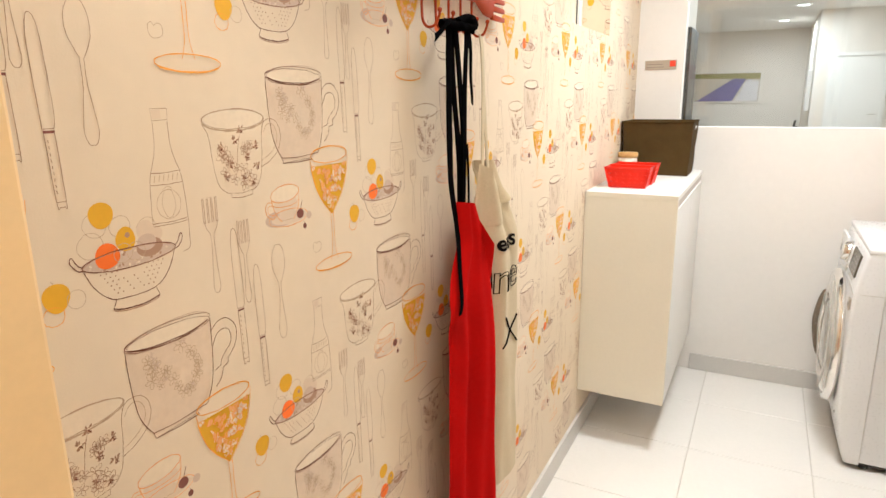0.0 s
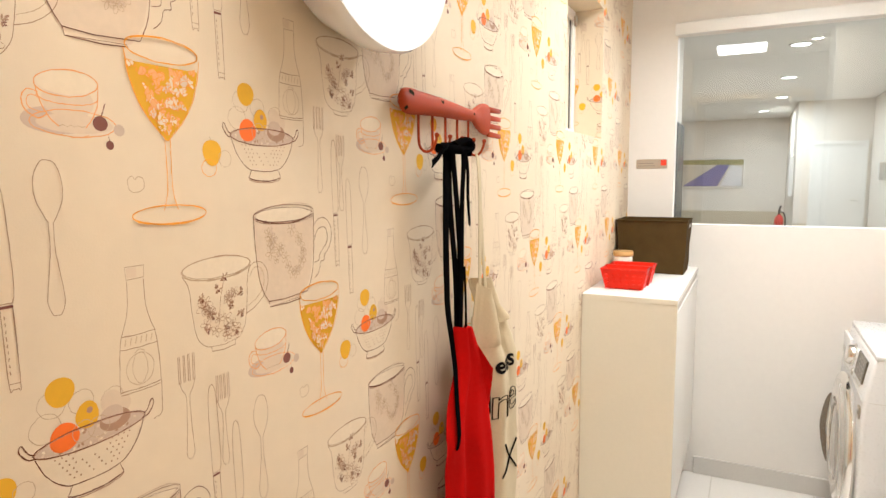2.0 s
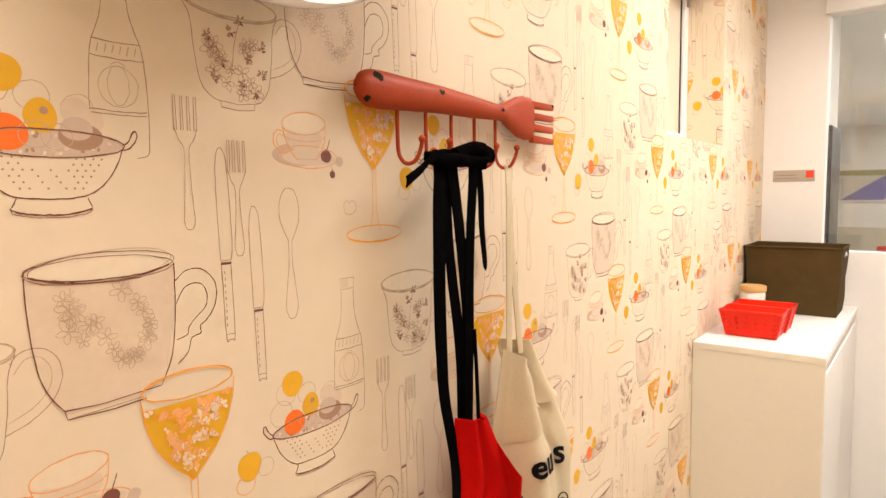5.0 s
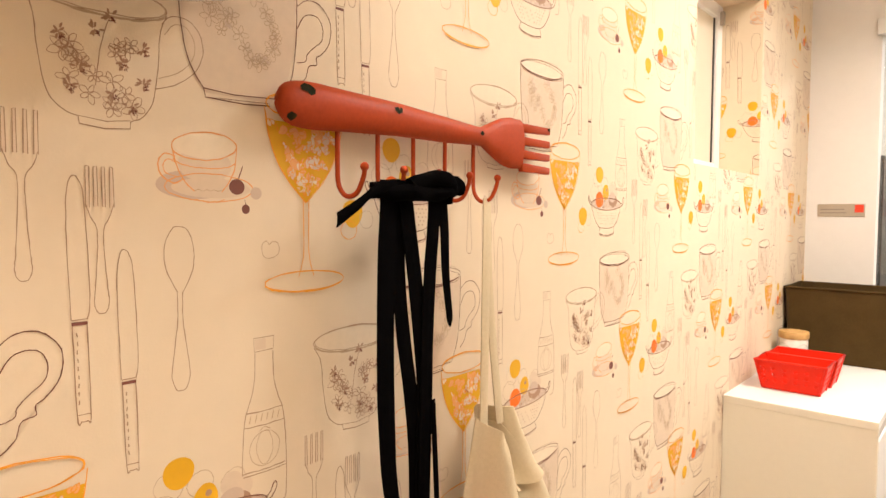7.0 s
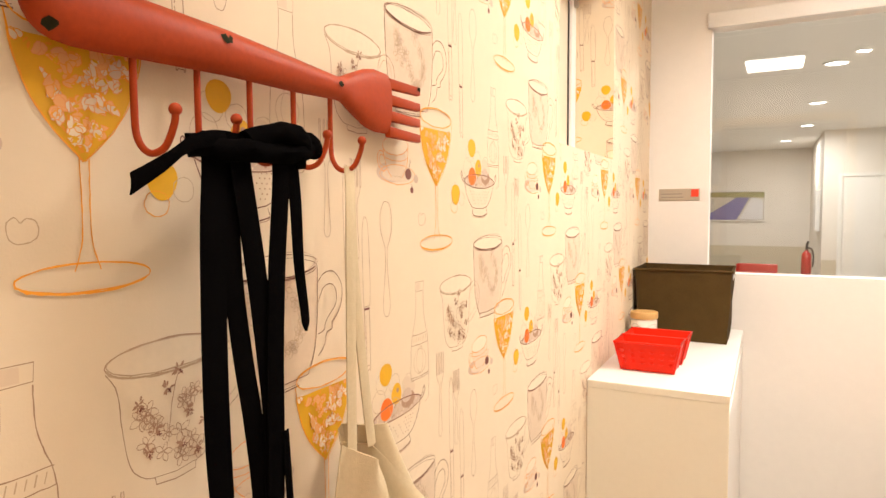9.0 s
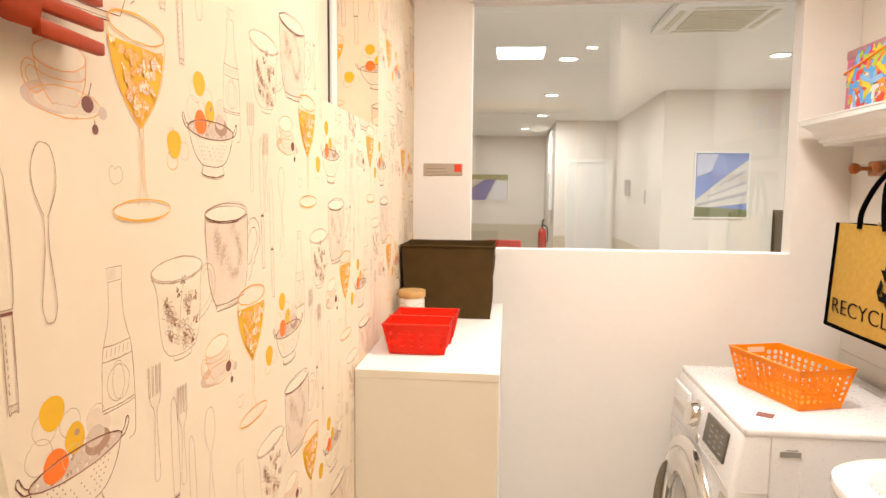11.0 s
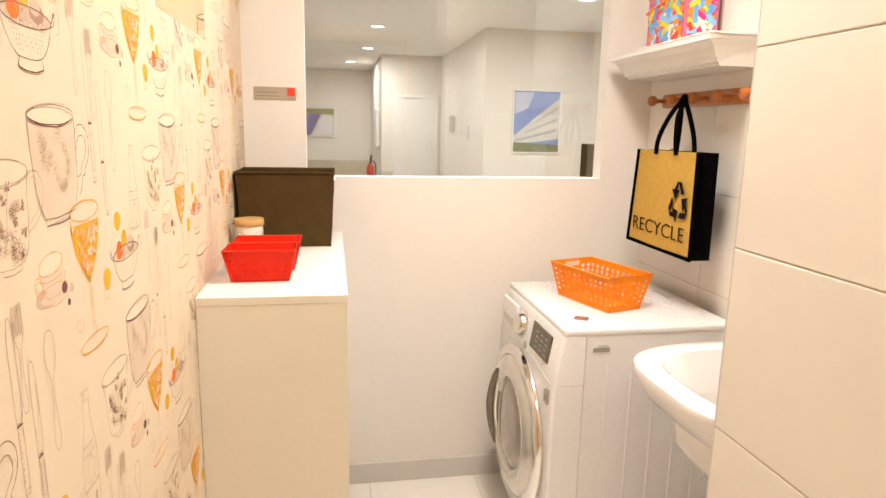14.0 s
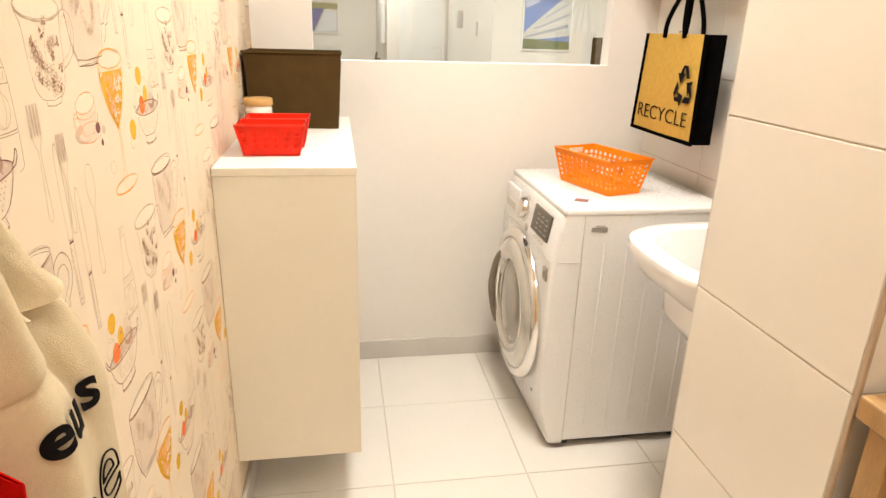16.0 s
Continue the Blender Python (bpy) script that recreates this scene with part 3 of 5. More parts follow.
def draw_floral_cup(p):
    cy, zr = 0.1310, 1.3360
    p.disc(cy, zr, 0.050, 0.0115, CREAM)
    p.ring(cy, zr, 0.0515, 0.0130, TAUPE, 0.0009), p.ring(cy, zr + 0.0005, 0.0505, 0.0118, PALE, 0.0010)
    p.line(p.oval(cy, zr - 0.001, 0.0505, 0.0125, a0=185, a1=355), PALE, 0.0016)
    p.soft([(0.0800, 1.332), (0.0880, 1.318), (0.0910, 1.290), (0.0960, 1.262), (0.1060, 1.250), (0.1160, 1.2465)], GREY, 0.0007)
    p.soft([(0.1820, 1.333), (0.1765, 1.318), (0.1745, 1.290), (0.1700, 1.264), (0.1620, 1.251), (0.1530, 1.2465)], GREY, 0.0007)
    p.line([(0.1160, 1.2465), (0.1165, 1.2410), (0.1345, 1.2390), (0.1520, 1.2410), (0.1530, 1.2465)], GREY, 0.0008)
    p.line([(0.1160, 1.2470), (0.1345, 1.2445), (0.1530, 1.2470)], GREY, 0.0006)
    p.soft([(0.178, 1.326), (0.186, 1.334), (0.200, 1.334), (0.210, 1.324), (0.212, 1.308), (0.204, 1.292), (0.188, 1.280), (0.172, 1.274)], GREY, 0.0007)
    p.soft([(0.180, 1.318), (0.188, 1.328), (0.199, 1.327), (0.205, 1.316), (0.203, 1.303), (0.192, 1.291), (0.175, 1.283)], PALE, 0.0007)
    for k in range(17):
        y, z = p.rnd.uniform(0.105, 0.158), p.rnd.uniform(1.254, 1.306)
        p.flower(y, z, p.rnd.uniform(0.006, 0.0095), TAUPE, 0.0005)
    for y, z in ((0.139, 1.323), (0.104, 1.304), (0.163, 1.303), (0.163, 1.277), (0.128, 1.311), (0.147, 1.290), (0.118, 1.282), (0.140, 1.266), (0.153, 1.258), (0.110, 1.268)):
        p.sprig(y, z, 0.0068, TAUPE), p.sprig(y + 0.002, z - 0.003, 0.0030, PLUM)
    p.soft([(0.139, 1.323), (0.132, 1.300), (0.128, 1.270)], TAUPE, 0.0006)


def draw_teacup(p):
    p.disc(0.4480, 1.4885, 0.0330, 0.0118, MAUVE, wobble=0.02)
    p.disc(0.4640, 1.4865, 0.0360, 0.0085, BLUSH)
    p.disc(0.4580, 1.5060, 0.0240, 0.0150, BLUSH), p.disc(0.4580, 1.5215, 0.0280, 0.0105, CREAM)
    p.ring(0.4630, 1.4868, 0.0400, 0.0118, SALMON, 0.0008)
    p.ring(0.4580, 1.5215, 0.0292, 0.0116, SALMON, 0.0010, turn=4), p.line(p.oval(0.4580, 1.5100, 0.0278, 0.0070, a0=185, a1=355), SALMON, 0.0008)
    p.soft([(0.4292, 1.519), (0.4330, 1.504), (0.4400, 1.491), (0.4480, 1.4835)], SALMON, 0.0010)
    p.soft([(0.4870, 1.523), (0.4855, 1.506), (0.4800, 1.493), (0.4725, 1.4835)], SALMON, 0.0009)
    p.line([(0.4480 + 0.0035 * i, 1.4838 + 0.0011 * (i % 2)) for i in range(8)], PALE, 0.0006)
    p.line(p.oval(0.4620, 1.4770, 0.0125, 0.0022, a0=180, a1=360), SALMON, 0.0009)
    p.soft([(0.4320, 1.5110), (0.4235, 1.5130), (0.4180, 1.5060), (0.4200, 1.4960), (0.4300, 1.4895), (0.4380, 1.4930)], SALMON, 0.0010)
    p.soft([(0.4330, 1.5060), (0.4260, 1.5085), (0.4220, 1.5040), (0.4240, 1.4975), (0.4340, 1.4945)], SALMON, 0.0007)
    p.disc(0.4870, 1.4885, 0.0075, 0.0068, PLUM), p.soft([(0.488, 1.494), (0.4905, 1.501), (0.4930, 1.507)], PLUM, 0.0009)
    p.disc(0.4955, 1.4690, 0.0040, 0.0042, PLUM), p.soft([(0.4955, 1.473), (0.4945, 1.477)], PLUM, 0.0007)
    p.disc(0.5060, 1.4835, 0.0058, 0.0056, MAUVE)
    p.soft([(0.5160, 1.4400), (0.5115, 1.4360), (0.5130, 1.4265), (0.5205, 1.4240), (0.5290, 1.4280), (0.5290, 1.4370), (0.5235, 1.4395), (0.5195, 1.4370)], PALE, 0.0008, True)


art = Print()
for draw in (draw_bottle, draw_mug, draw_floral_cup, draw_teacup, draw_wine_glass, draw_colander):
    art.lift = 0.00015
    draw(art)
draw_fork(art, 0.3240, 1.535, 1.417), draw_fork(art, 0.3740, 1.499, 1.389, 0.9)
draw_knife(art, 0.3585, 1.491, 1.310, 0.001), draw_knife(art, 0.3925, 1.436, 1.263, 0.001), draw_spoon(art, 0.4340, 1.454, 1.318)
bmesh.ops.triangulate(art.bm, faces=[f for f in art.bm.faces if len(f.verts) > 4])
print_mesh = bpy.data.meshes.new("wallpaper_print")
art.bm.to_mesh(print_mesh)
art.bm.free()
for m in INKS:
    print_mesh.materials.append(m)


def clipped_print(dy, dz, lo, hi, hole=None):
    """The print moved by (dy, dz) and cut to a rectangle, with a hole left out."""
    bm = bmesh.new()
    bm.from_mesh(print_mesh)
    bmesh.ops.translate(bm, verts=bm.verts[:], vec=(0, dy, dz))
    for at, no in (((0, lo[0], 0), (0, -1, 0)), ((0, hi[0], 0), (0, 1, 0)), ((0, 0, lo[1]), (0, 0, -1)), ((0, 0, hi[1]), (0, 0, 1))):
        bmesh.ops.bisect_plane(bm, geom=bm.verts[:] + bm.edges[:] + bm.faces[:], plane_co=at, plane_no=no, clear_outer=True)
    if hole:
        for at, no in (((0, hole[0], 0), (0, 1, 0)), ((0, hole[1], 0), (0, 1, 0)), ((0, 0, hole[2]), (0, 0, 1)), ((0, 0, hole[3]), (0, 0, 1))):
            bmesh.ops.bisect_plane(bm, geom=bm.verts[:] + bm.edges[:] + bm.faces[:], plane_co=at, plane_no=no)
        gone = [f for f in bm.faces if hole[0] < f.calc_center_median().y < hole[1] and hole[2] < f.calc_center_median().z < hole[3]]
        bmesh.ops.delete(bm, geom=gone, context="FACES")
    return bm


ART = (0.024, 0.535, 1.236, 1.642)          # the extent of one printed group
for row in range(-5, 5):
    for col in range(-2, 7):
        dy, dz = col * REPEAT_Y + (row % 2) * REPEAT_Y / 2, -row * HALF_DROP
        y0, y1, z0, z1 = ART[0] + dy, ART[1] + dy, ART[2] + dz, ART[3] + dz
        if y1 < -0.16 or y0 > YB or z1 < 0.084 or z0 > CEIL:
            continue
        over = y1 > WIN[0] and y0 < WIN[1] and z1 > WIN[2] and z0 < WIN[3]
        if over or y0 < -0.16 or y1 > YB or z0 < 0.084 or z1 > CEIL:
            bm = clipped_print(dy, dz, (-0.16, 0.084), (YB - 0.001, CEIL), WIN if over else None)
            if bm.faces:
                part("wallpaper_print", bm, INKS, wall_west)
            else:
                bm.free()
        else:
            ob = new("wallpaper_print", print_mesh)
            ob.parent, ob.matrix_basis = wall_west, pose(0, dy, dz)

# the paper turns into the window recess: far jamb and head
for dy, dz in ((0.0, 0.25), (0.0, 0.25 - 2 * HALF_DROP + 0.30), (-0.244, 0.25 + HALF_DROP), (-0.244, 0.25 - HALF_DROP + 0.12)):
    bm = clipped_print(dy, dz, (0.10, WIN[2]), (0.208, WIN[3]))
    if bm.faces:
        bmesh.ops.transform(bm, matrix=Matrix.Translation((-0.208, WIN[1], 0)) @ pose(0, 0, 0, 0, 0, -90), verts=bm.verts[:])
        part("wallpaper_print", bm, INKS, wall_west)
    else:
        bm.free()

# ---- things in the laundry ----
def wall_cabinet():
    t = thing("wall_cabinet", 0, 1.860, 0.203, "white laminate wall-hung cabinet with a grip profile", "cabinet")
    d, h, w = 0.332, 0.809, YB - 1.860 - 0.002
    part("body", box((0.001, 0.0185, 0.001), (d - 0.019, w, h - 0.019), 0.0012), LAMINATE, t)
    # Near side and worktop edge take the laminate with shade in its colour.
    part("side_panel", box((0.001, 0, 0), (d - 0.0005, 0.018, h - 0.019), 0.0012), SHADED_BOARD, t)
    part("worktop", box((0.001, 0.001, h - 0.0188), (d, w, h), 0.0008), LAMINATE, t)
    part("edge_band", box((0.001, -0.001, h - 0.0186), (d, 0.0008, h - 0.0006), 0.0004), SHADED_BOARD, t, "worktop edge strip in the shaded laminate tone")
    for k in range(2):
        y0 = 0.0195 + k * (w - 0.019) / 2
        door = part("door", box((d - 0.0175, y0, 0.001), (d - 0.0005, y0 + (w - 0.019) / 2 - 0.003, h - 0.050), 0.0012), LAMINATE, t)
        part("grip_profile", box((d - 0.018, y0, h - 0.0485), (d - 0.004, y0 + (w - 0.019) / 2 - 0.003, h - 0.0195), 0.001), STEEL, t, "brushed aluminium grip profile")
    return t


wall_cabinet()


def tapered_box(bm, x0, x1, y0, y1, z0, z1, flare, wall, mat=0):
    """An open bin with flared sides and a wall thickness."""
    rings = []
    for z, f, inset in ((z0, 0, 0), (z1, flare, 0), (z1, flare, wall), (z0 + wall, 0, wall)):
        rings.append([bm.verts.new(p) for p in ((x0 - f + inset, y0 - f + inset, z), (x1 + f - inset, y0 - f + inset, z),
                                                 (x1 + f - inset, y1 + f - inset, z), (x0 - f + inset, y1 + f - inset, z))])
    for a, b in zip(rings, rings[1:]):
        for i in range(4):
            bm.faces.new((a[i], a[(i + 1) % 4], b[(i + 1) % 4], b[i])).material_index = mat
    bm.faces.new(rings[0]), bm.faces.new(rings[-1])


def storage_box():
    t = thing("storage_box", 0.1545, 2.552, 1.0125, "dark brown fabric storage box on the cabinet", "storage box")
    w, d, h = 0.145, 0.095, 0.233
    bm = bmesh.new()
    tapered_box(bm, -w + 0.010, w - 0.006, -d, d, 0, h, 0.012, 0.004)
    bmesh.ops.subdivide_edges(bm, edges=bm.edges[:], cuts=5, use_grid_fill=True)
    for v in bm.verts:
        v.co += Vector((noise.noise(v.co * 14), noise.noise(v.co * 14 + Vector((5, 0, 0))), 0)) * 0.0035 * (1 if 0.01 < v.co.z < h - 0.005 else 0.3)
    part("body", bm, BROWN_CLOTH, t, smooth=True)
    rim = [(-w - 0.003, -d - 0.013, h), (w + 0.007, -d - 0.013, h), (w + 0.007, d + 0.013, h), (-w - 0.003, d + 0.013, h)]
    part("rim_binding", tube(curve_points(rim, 1, True), 0.0042, 6, closed=True), BROWN_CLOTH, t)
    bm = bmesh.new()
    add_tube(bm, [(w + 0.002, -0.03, h - 0.03), (w + 0.004, 0, h - 0.022), (w + 0.002, 0.03, h - 0.03)], 0.006, 8)
    part("grommet", bm, STEEL, t, "metal edged handle hole", smooth=True)
    return t


storage_box()


def pierced_panel(bm, corners, nu, nv, holes, radius, thick, mat=0):
    """A flat panel between four corners with a grid of round holes: each cell is a ring of faces round a hole."""
    a, b, c, d = (Vector(p) for p in corners)
    n = (b - a).cross(d - a).normalized() * thick

    def at(u, v):
        return (a * (1 - u) + b * u) * (1 - v) + (d * (1 - u) + c * u) * v

    lu, lv = (b - a).length, (d - a).length
    for i in range(nu):
        for j in range(nv):
            u0, u1, v0, v1 = i / nu, (i + 1) / nu, j / nv, (j + 1) / nv
            edge = [(u0, v0), ((u0 + u1) / 2, v0), (u1, v0), (u1, (v0 + v1) / 2), (u1, v1), ((u0 + u1) / 2, v1), (u0, v1), (u0, (v0 + v1) / 2)]
            out = [at(*q) for q in edge]
            if not holes(i, j):
                f0 = [bm.verts.new(p) for p in out]
                f1 = [bm.verts.new(p + n) for p in out]
                bm.faces.new(f0).material_index = mat
                bm.faces.new(f1[::-1]).material_index = mat
                continue
            cu, cv = (u0 + u1) / 2, (v0 + v1) / 2
            ring = [at(cu + radius / lu * math.cos(radians(225 + 45 * k)), cv + radius / lv * math.sin(radians(225 + 45 * k))) for k in range(8)]
            o0, o1 = [bm.verts.new(p) for p in out], [bm.verts.new(p + n) for p in out]
            r0, r1 = [bm.verts.new(p) for p in ring], [bm.verts.new(p + n) for p in ring]
            for k in range(8):
                m = (k + 1) % 8
                bm.faces.new((o0[k], o0[m], r0[m], r0[k])).material_index = mat
                bm.faces.new((o1[m], o1[k], r1[k], r1[m])).material_index = mat
                bm.faces.new((r0[k], r0[m], r1[m], r1[k])).material_index = mat


def basket(name, x, y, z, rz, length, width, height, flare, mat, label, nu, nw, nv, hole, slots):
    t = thing(name, x, y, z, label, "basket", "", "", rz)
    l, w, f = length / 2, width / 2, flare
    lo = [(-l, -w, 0.002), (l, -w, 0.002), (l, w, 0.002), (-l, w, 0.002)]
    hi = [(-l - f, -w - f, height), (l + f, -w - f, height), (l + f, w + f, height), (-l - f, w + f, height)]
    bm = bmesh.new()
    for k in range(4):
        m = (k + 1) % 4
        n = nu if k % 2 == 0 else nw
        pierced_panel(bm, (lo[k], lo[m], hi[m], hi[k]), n, nv, (lambda i, j: 0 < j < nv - 1) if not slots or k != 2 else
                      (lambda i, j: 0 < j < nv - 2 or (j == nv - 2 and not n // 2 - 2 < i < n // 2 + 2)), hole, -0.0022)
    bmesh.ops.remove_doubles(bm, verts=bm.verts[:], dist=0.0003)
    part("body", bm, mat, t)
    part("bottom", box((-l + 0.001, -w + 0.001, 0), (l - 0.001, w - 0.001, 0.003), 0.001), mat, t)
    bm = bmesh.new()
    add_tube(bm, curve_points([(x * 1.012, y * 1.012, z) for x, y, z in hi], 1, True), 0.0050, 8, flat=0.5, closed=True)
    part("rim", bm, mat, t, smooth=True)
    for k in range(4):
        part("corner_rib", tube([Vector(lo[k]) * 0.992, Vector(hi[k])], 0.0032, 6), mat, t)
    if slots:
        y0 = w + f * 0.87
        part("handle_slot", box((-0.028, y0 - 0.0045, height - 0.0225), (0.028, y0 + 0.0020, height - 0.0075)), CREAM_HOLE, t, "pale cut-out hand hole")
    return t


CREAM_HOLE = material("pale_opening", (0.74, 0.66, 0.55), 0.6)
for k, y in enumerate((2.036, 2.148)):
    b = basket("plastic_basket", 0.125 + 0.005 * k, y, 1.013, 0, 0.134, 0.074, 0.078, 0.016, RED_PLASTIC,
               "small red plastic basket with round holes", 6, 5, 5, 0.0052, False)
    tagged(b, group="red baskets on the cabinet")
basket("laundry_basket", 1.156, 2.338, 0.8392, 17, 0.128, 0.243, 0.116, 0.022, ORANGE_PLASTIC,
       "orange pierced plastic basket on the washing machine", 7, 11, 7, 0.0070, True)


def jar():
    t = thing("storage_jar", 0.058, 2.345, 1.0125, "glass jar with pale contents and a wooden lid", "jar")
    part("body", lathe([(0, 0), (0.036, 0), (0.040, 0.004), (0.040, 0.080), (0.037, 0.086), (0.034, 0.086), (0.037, 0.078), (0.037, 0.005), (0, 0.004)], steps=28),
         material("clear_jar_glass", (0.80, 0.74, 0.66), 0.08, vary=0.03, coat=0.6), t, smooth=True)
    part("lid", lathe([(0, 0.0865), (0.041, 0.0865), (0.0425, 0.089), (0.0425, 0.104), (0.041, 0.107), (0, 0.107)], steps=28), WOOD_LID, t,
         "light wooden lid", smooth=True)
    bm = bmesh.new()
    for k in range(5):
        add_tube(bm, [(0.0405 * math.cos(a), 0.0405 * math.sin(a), 0.034 + 0.008 * k + 0.006 * math.sin(4 * a + k)) for a in
                      [radians(200 + 14 * i) for i in range(12)]], 0.0006, 5)
    part("drawing", bm, WM_GREY, t, "thin scribbled line print")


jar()


def plaque():
    t = thing("wall_plaque", 0.108, YB, 1.497, "small brushed metal plaque with a red square", "sign")
    part("plate", box((-0.071, -0.003, -0.022), (0.071, 0, 0.022), 0.001), STEEL, t)
    part("red_square", box((0.041, -0.0036, -0.008), (0.067, -0.0028, 0.019)), material("red_print", (0.75, 0.05, 0.015), 0.5), t, "red printed square")
    for z, x1 in ((0.003, 0.010), (-0.009, 0.015)):
        part("text_line", box((-0.062, -0.0034, z - 0.0016), (x1, -0.0028, z + 0.0016)), WM_GREY, t, "unreadable printed line")


plaque()


def text_part(name, body, size, m, mat, parent, lift=0.0006, fat=0.0):
    """Lettering as a mesh from the built-in font, placed by m."""
    cu = bpy.data.curves.new(name, "FONT")
    cu.body, cu.size, cu.extrude, cu.align_x, cu.align_y, cu.offset = body, size, lift, "CENTER", "CENTER", fat
    ob = new(name, cu)
    me = bpy.data.meshes.new_from_object(ob.evaluated_get(bpy.context.evaluated_depsgraph_get()))
    bpy.data.objects.remove(ob)
    bpy.data.curves.remove(cu)
    me.transform(m)
    me.materials.clear()
    me.materials.append(mat)
    out = new(name, me)
    out.parent = parent
    return out


def facing(x, y, z, right, up):
    """A frame whose x is right and y is up."""
    r, u = Vector(right).normalized(), Vector(up).normalized()
    n = r.cross(u)
    m = Matrix((r, u, n)).transposed().to_4x4()
    return Matrix.Translation((x, y, z)) @ m


# -- washing machine --
def washing_machine():
    W, H = 0.600, 0.850
    t = thing("washing_machine", -0.006, 2.064, 0, "white front-loading washing machine with a chrome door ring", "washing machine")
    t.scale = (1.0, 0.945, 0.987)
    prof = [(0.022, 0.964), (0.08, 0.944), (0.20, 0.926), (0.40, 0.917), (0.60, 0.917), (0.680, 0.920), (0.720, 0.925), (0.780, 0.935), (0.822, 0.945), (0.834, 0.954)]
    fine = curve_points([(x, z, 0) for z, x in prof], 3)

    def front(z):
        return float(np.interp(z, [q.y for q in fine], [q.x for q in fine]))

    # rounded front shell: profile swept across the width with turned-in ends
    rows = []
    for q in fine:
        row = []
        for y, back in ((0.0, 0.036), (0.0, 0.012), (0.003, 0.004), (0.010, 0.0), (0.15, -0.003), (0.30, -0.004), (0.45, -0.003), (0.590, 0.0), (0.597, 0.004), (W, 0.012), (W, 0.036)):
            row.append(Vector((1.0118 if back > 0.03 else q.x + back, y, q.y)))
        rows.append(row)
    part("front_panel", sheet(rows, 0.0), WM_WHITE, t, smooth=True)
    bm = bmesh.new()
    add_box(bm, (1.012, 0.001, 0.030), (1.470, W - 0.001, 0.832), 0.004)
    part("body", bm, WM_WHITE, t)
    for k in range(5):                       # shallow pressed ribs of the side
        x = 1.085 + k * 0.075
        part("pressed_rib", box((x - 0.004, -0.0003, 0.09), (x + 0.004, 0.004, 0.74), 0.0012, 2), WM_WHITE, t)
    part("lid", box((0.947, -0.002, 0.827), (1.476, W + 0.002, H), 0.007, 3), WM_WHITE, t, smooth=True)
    part("base", box((1.00, 0.015, 0.016), (1.455, W - 0.015, 0.032)), EDGE_DARK, t)
    for x in (1.03, 1.43):
        for y in (0.045, W - 0.045):
            part("foot", lathe([(0, 0), (0.020, 0), (0.022, 0.006), (0.014, 0.018), (0, 0.018)], Matrix.Translation((x, y, 0)), 16), BLACK_PLASTIC, t)
    # front seam under the control panel
    seam = [(front(0.680 + 0.012 * math.sin(math.pi * i / 16)) - 0.0035, 0.006 + i * (W - 0.012) / 16, 0.680 + 0.018 * math.sin(math.pi * i / 16)) for i in range(17)]
    part("panel_seam", tube(seam, 0.0013, 6), SKIRT, t)
    part("panel_seam", tube([(0.938, -0.0008, 0.680), (1.010, -0.0008, 0.680)], 0.0010, 6), SKIRT, t)
    part("side_seam", tube([(1.0115, -0.0008, 0.04), (1.0115, -0.0008, 0.83)], 0.0010, 6), SKIRT, t)
    part("logo", box((front(0.6) - 0.0062, 0.022, 0.612), (front(0.6) + 0.004, 0.056, 0.655), 0.002), STEEL, t, "small square metal emblem")
    part("logo_print", tube([(front(0.6) - 0.0065, 0.038 + 0.008 * math.cos(a), 0.633 + 0.009 * math.sin(a)) for a in [radians(24 * i) for i in range(15)]], 0.0012, 5, closed=True), WM_GREY, t)
    # display, leaning with the panel
    lean = math.degrees(math.atan2(front(0.80) - front(0.69), 0.11))
    m = Matrix.Translation((front(0.765) - 0.0045, 0.155, 0.765)) @ pose(0, 0, 0, 0, lean, 0)
    bm = box((-0.003, -0.088, -0.043), (0.004, 0.088, 0.043), 0.003)
    bm.transform(m)
    display = part("display", bm, WM_DARK, t, "dark olive display window")
    bm = bmesh.new()
    for i in range(3):
        for j in range(4):
            add_box(bm, (-0.0036, -0.070 + 0.042 * i + 0.008 * (j % 2), -0.028 + 0.016 * j), (-0.0030, -0.044 + 0.042 * i, -0.025 + 0.016 * j))
    bm.transform(m)
    part("display_print", bm, WM_GREY, display, "small pale unreadable marks")
    for i in range(4):
        bm = box((-0.001, -0.050 + 0.030 * i, -0.060), (0.003, -0.040 + 0.030 * i, -0.054), 0.001, 1)
        bm.transform(m)
        part("button", bm, SKIRT, t)
    # programme knob
    mk = Matrix.Translation((front(0.770) - 0.004, 0.340, 0.765)) @ pose(0, 0, 0, 0, -90 + lean, 0)
    part("programme_knob", lathe([(0.046, 0), (0.046, 0.004), (0.040, 0.007), (0.037, 0.022), (0.033, 0.027), (0, 0.028)], mk, 36), CHROME, t, "chrome programme knob", smooth=True)
    mk = Matrix.Translation((front(0.72) - 0.004, 0.285, 0.710)) @ pose(0, 0, 0, 0, -90, 0)
    part("start_button", lathe([(0.014, 0), (0.014, 0.004), (0.011, 0.006), (0, 0.006)], mk, 24), STEEL, t, smooth=True)
    # detergent drawer
    drawer = part("detergent_drawer", box((front(0.74) - 0.009, 0.405, 0.715), (front(0.74) + 0.004, 0.575, 0.812), 0.006, 3), WM_WHITE, t, smooth=True)
    part("drawer_grip", box((front(0.72) - 0.0098, 0.430, 0.728), (front(0.72) - 0.006, 0.550, 0.758), 0.002), SKIRT, drawer)
    # door: chrome ring, dark glass bowl, inner trim and handle
    md = Matrix.Translation((0.914, 0.300, 0.425)) @ pose(0, 0, 0, 0, -90, 0)
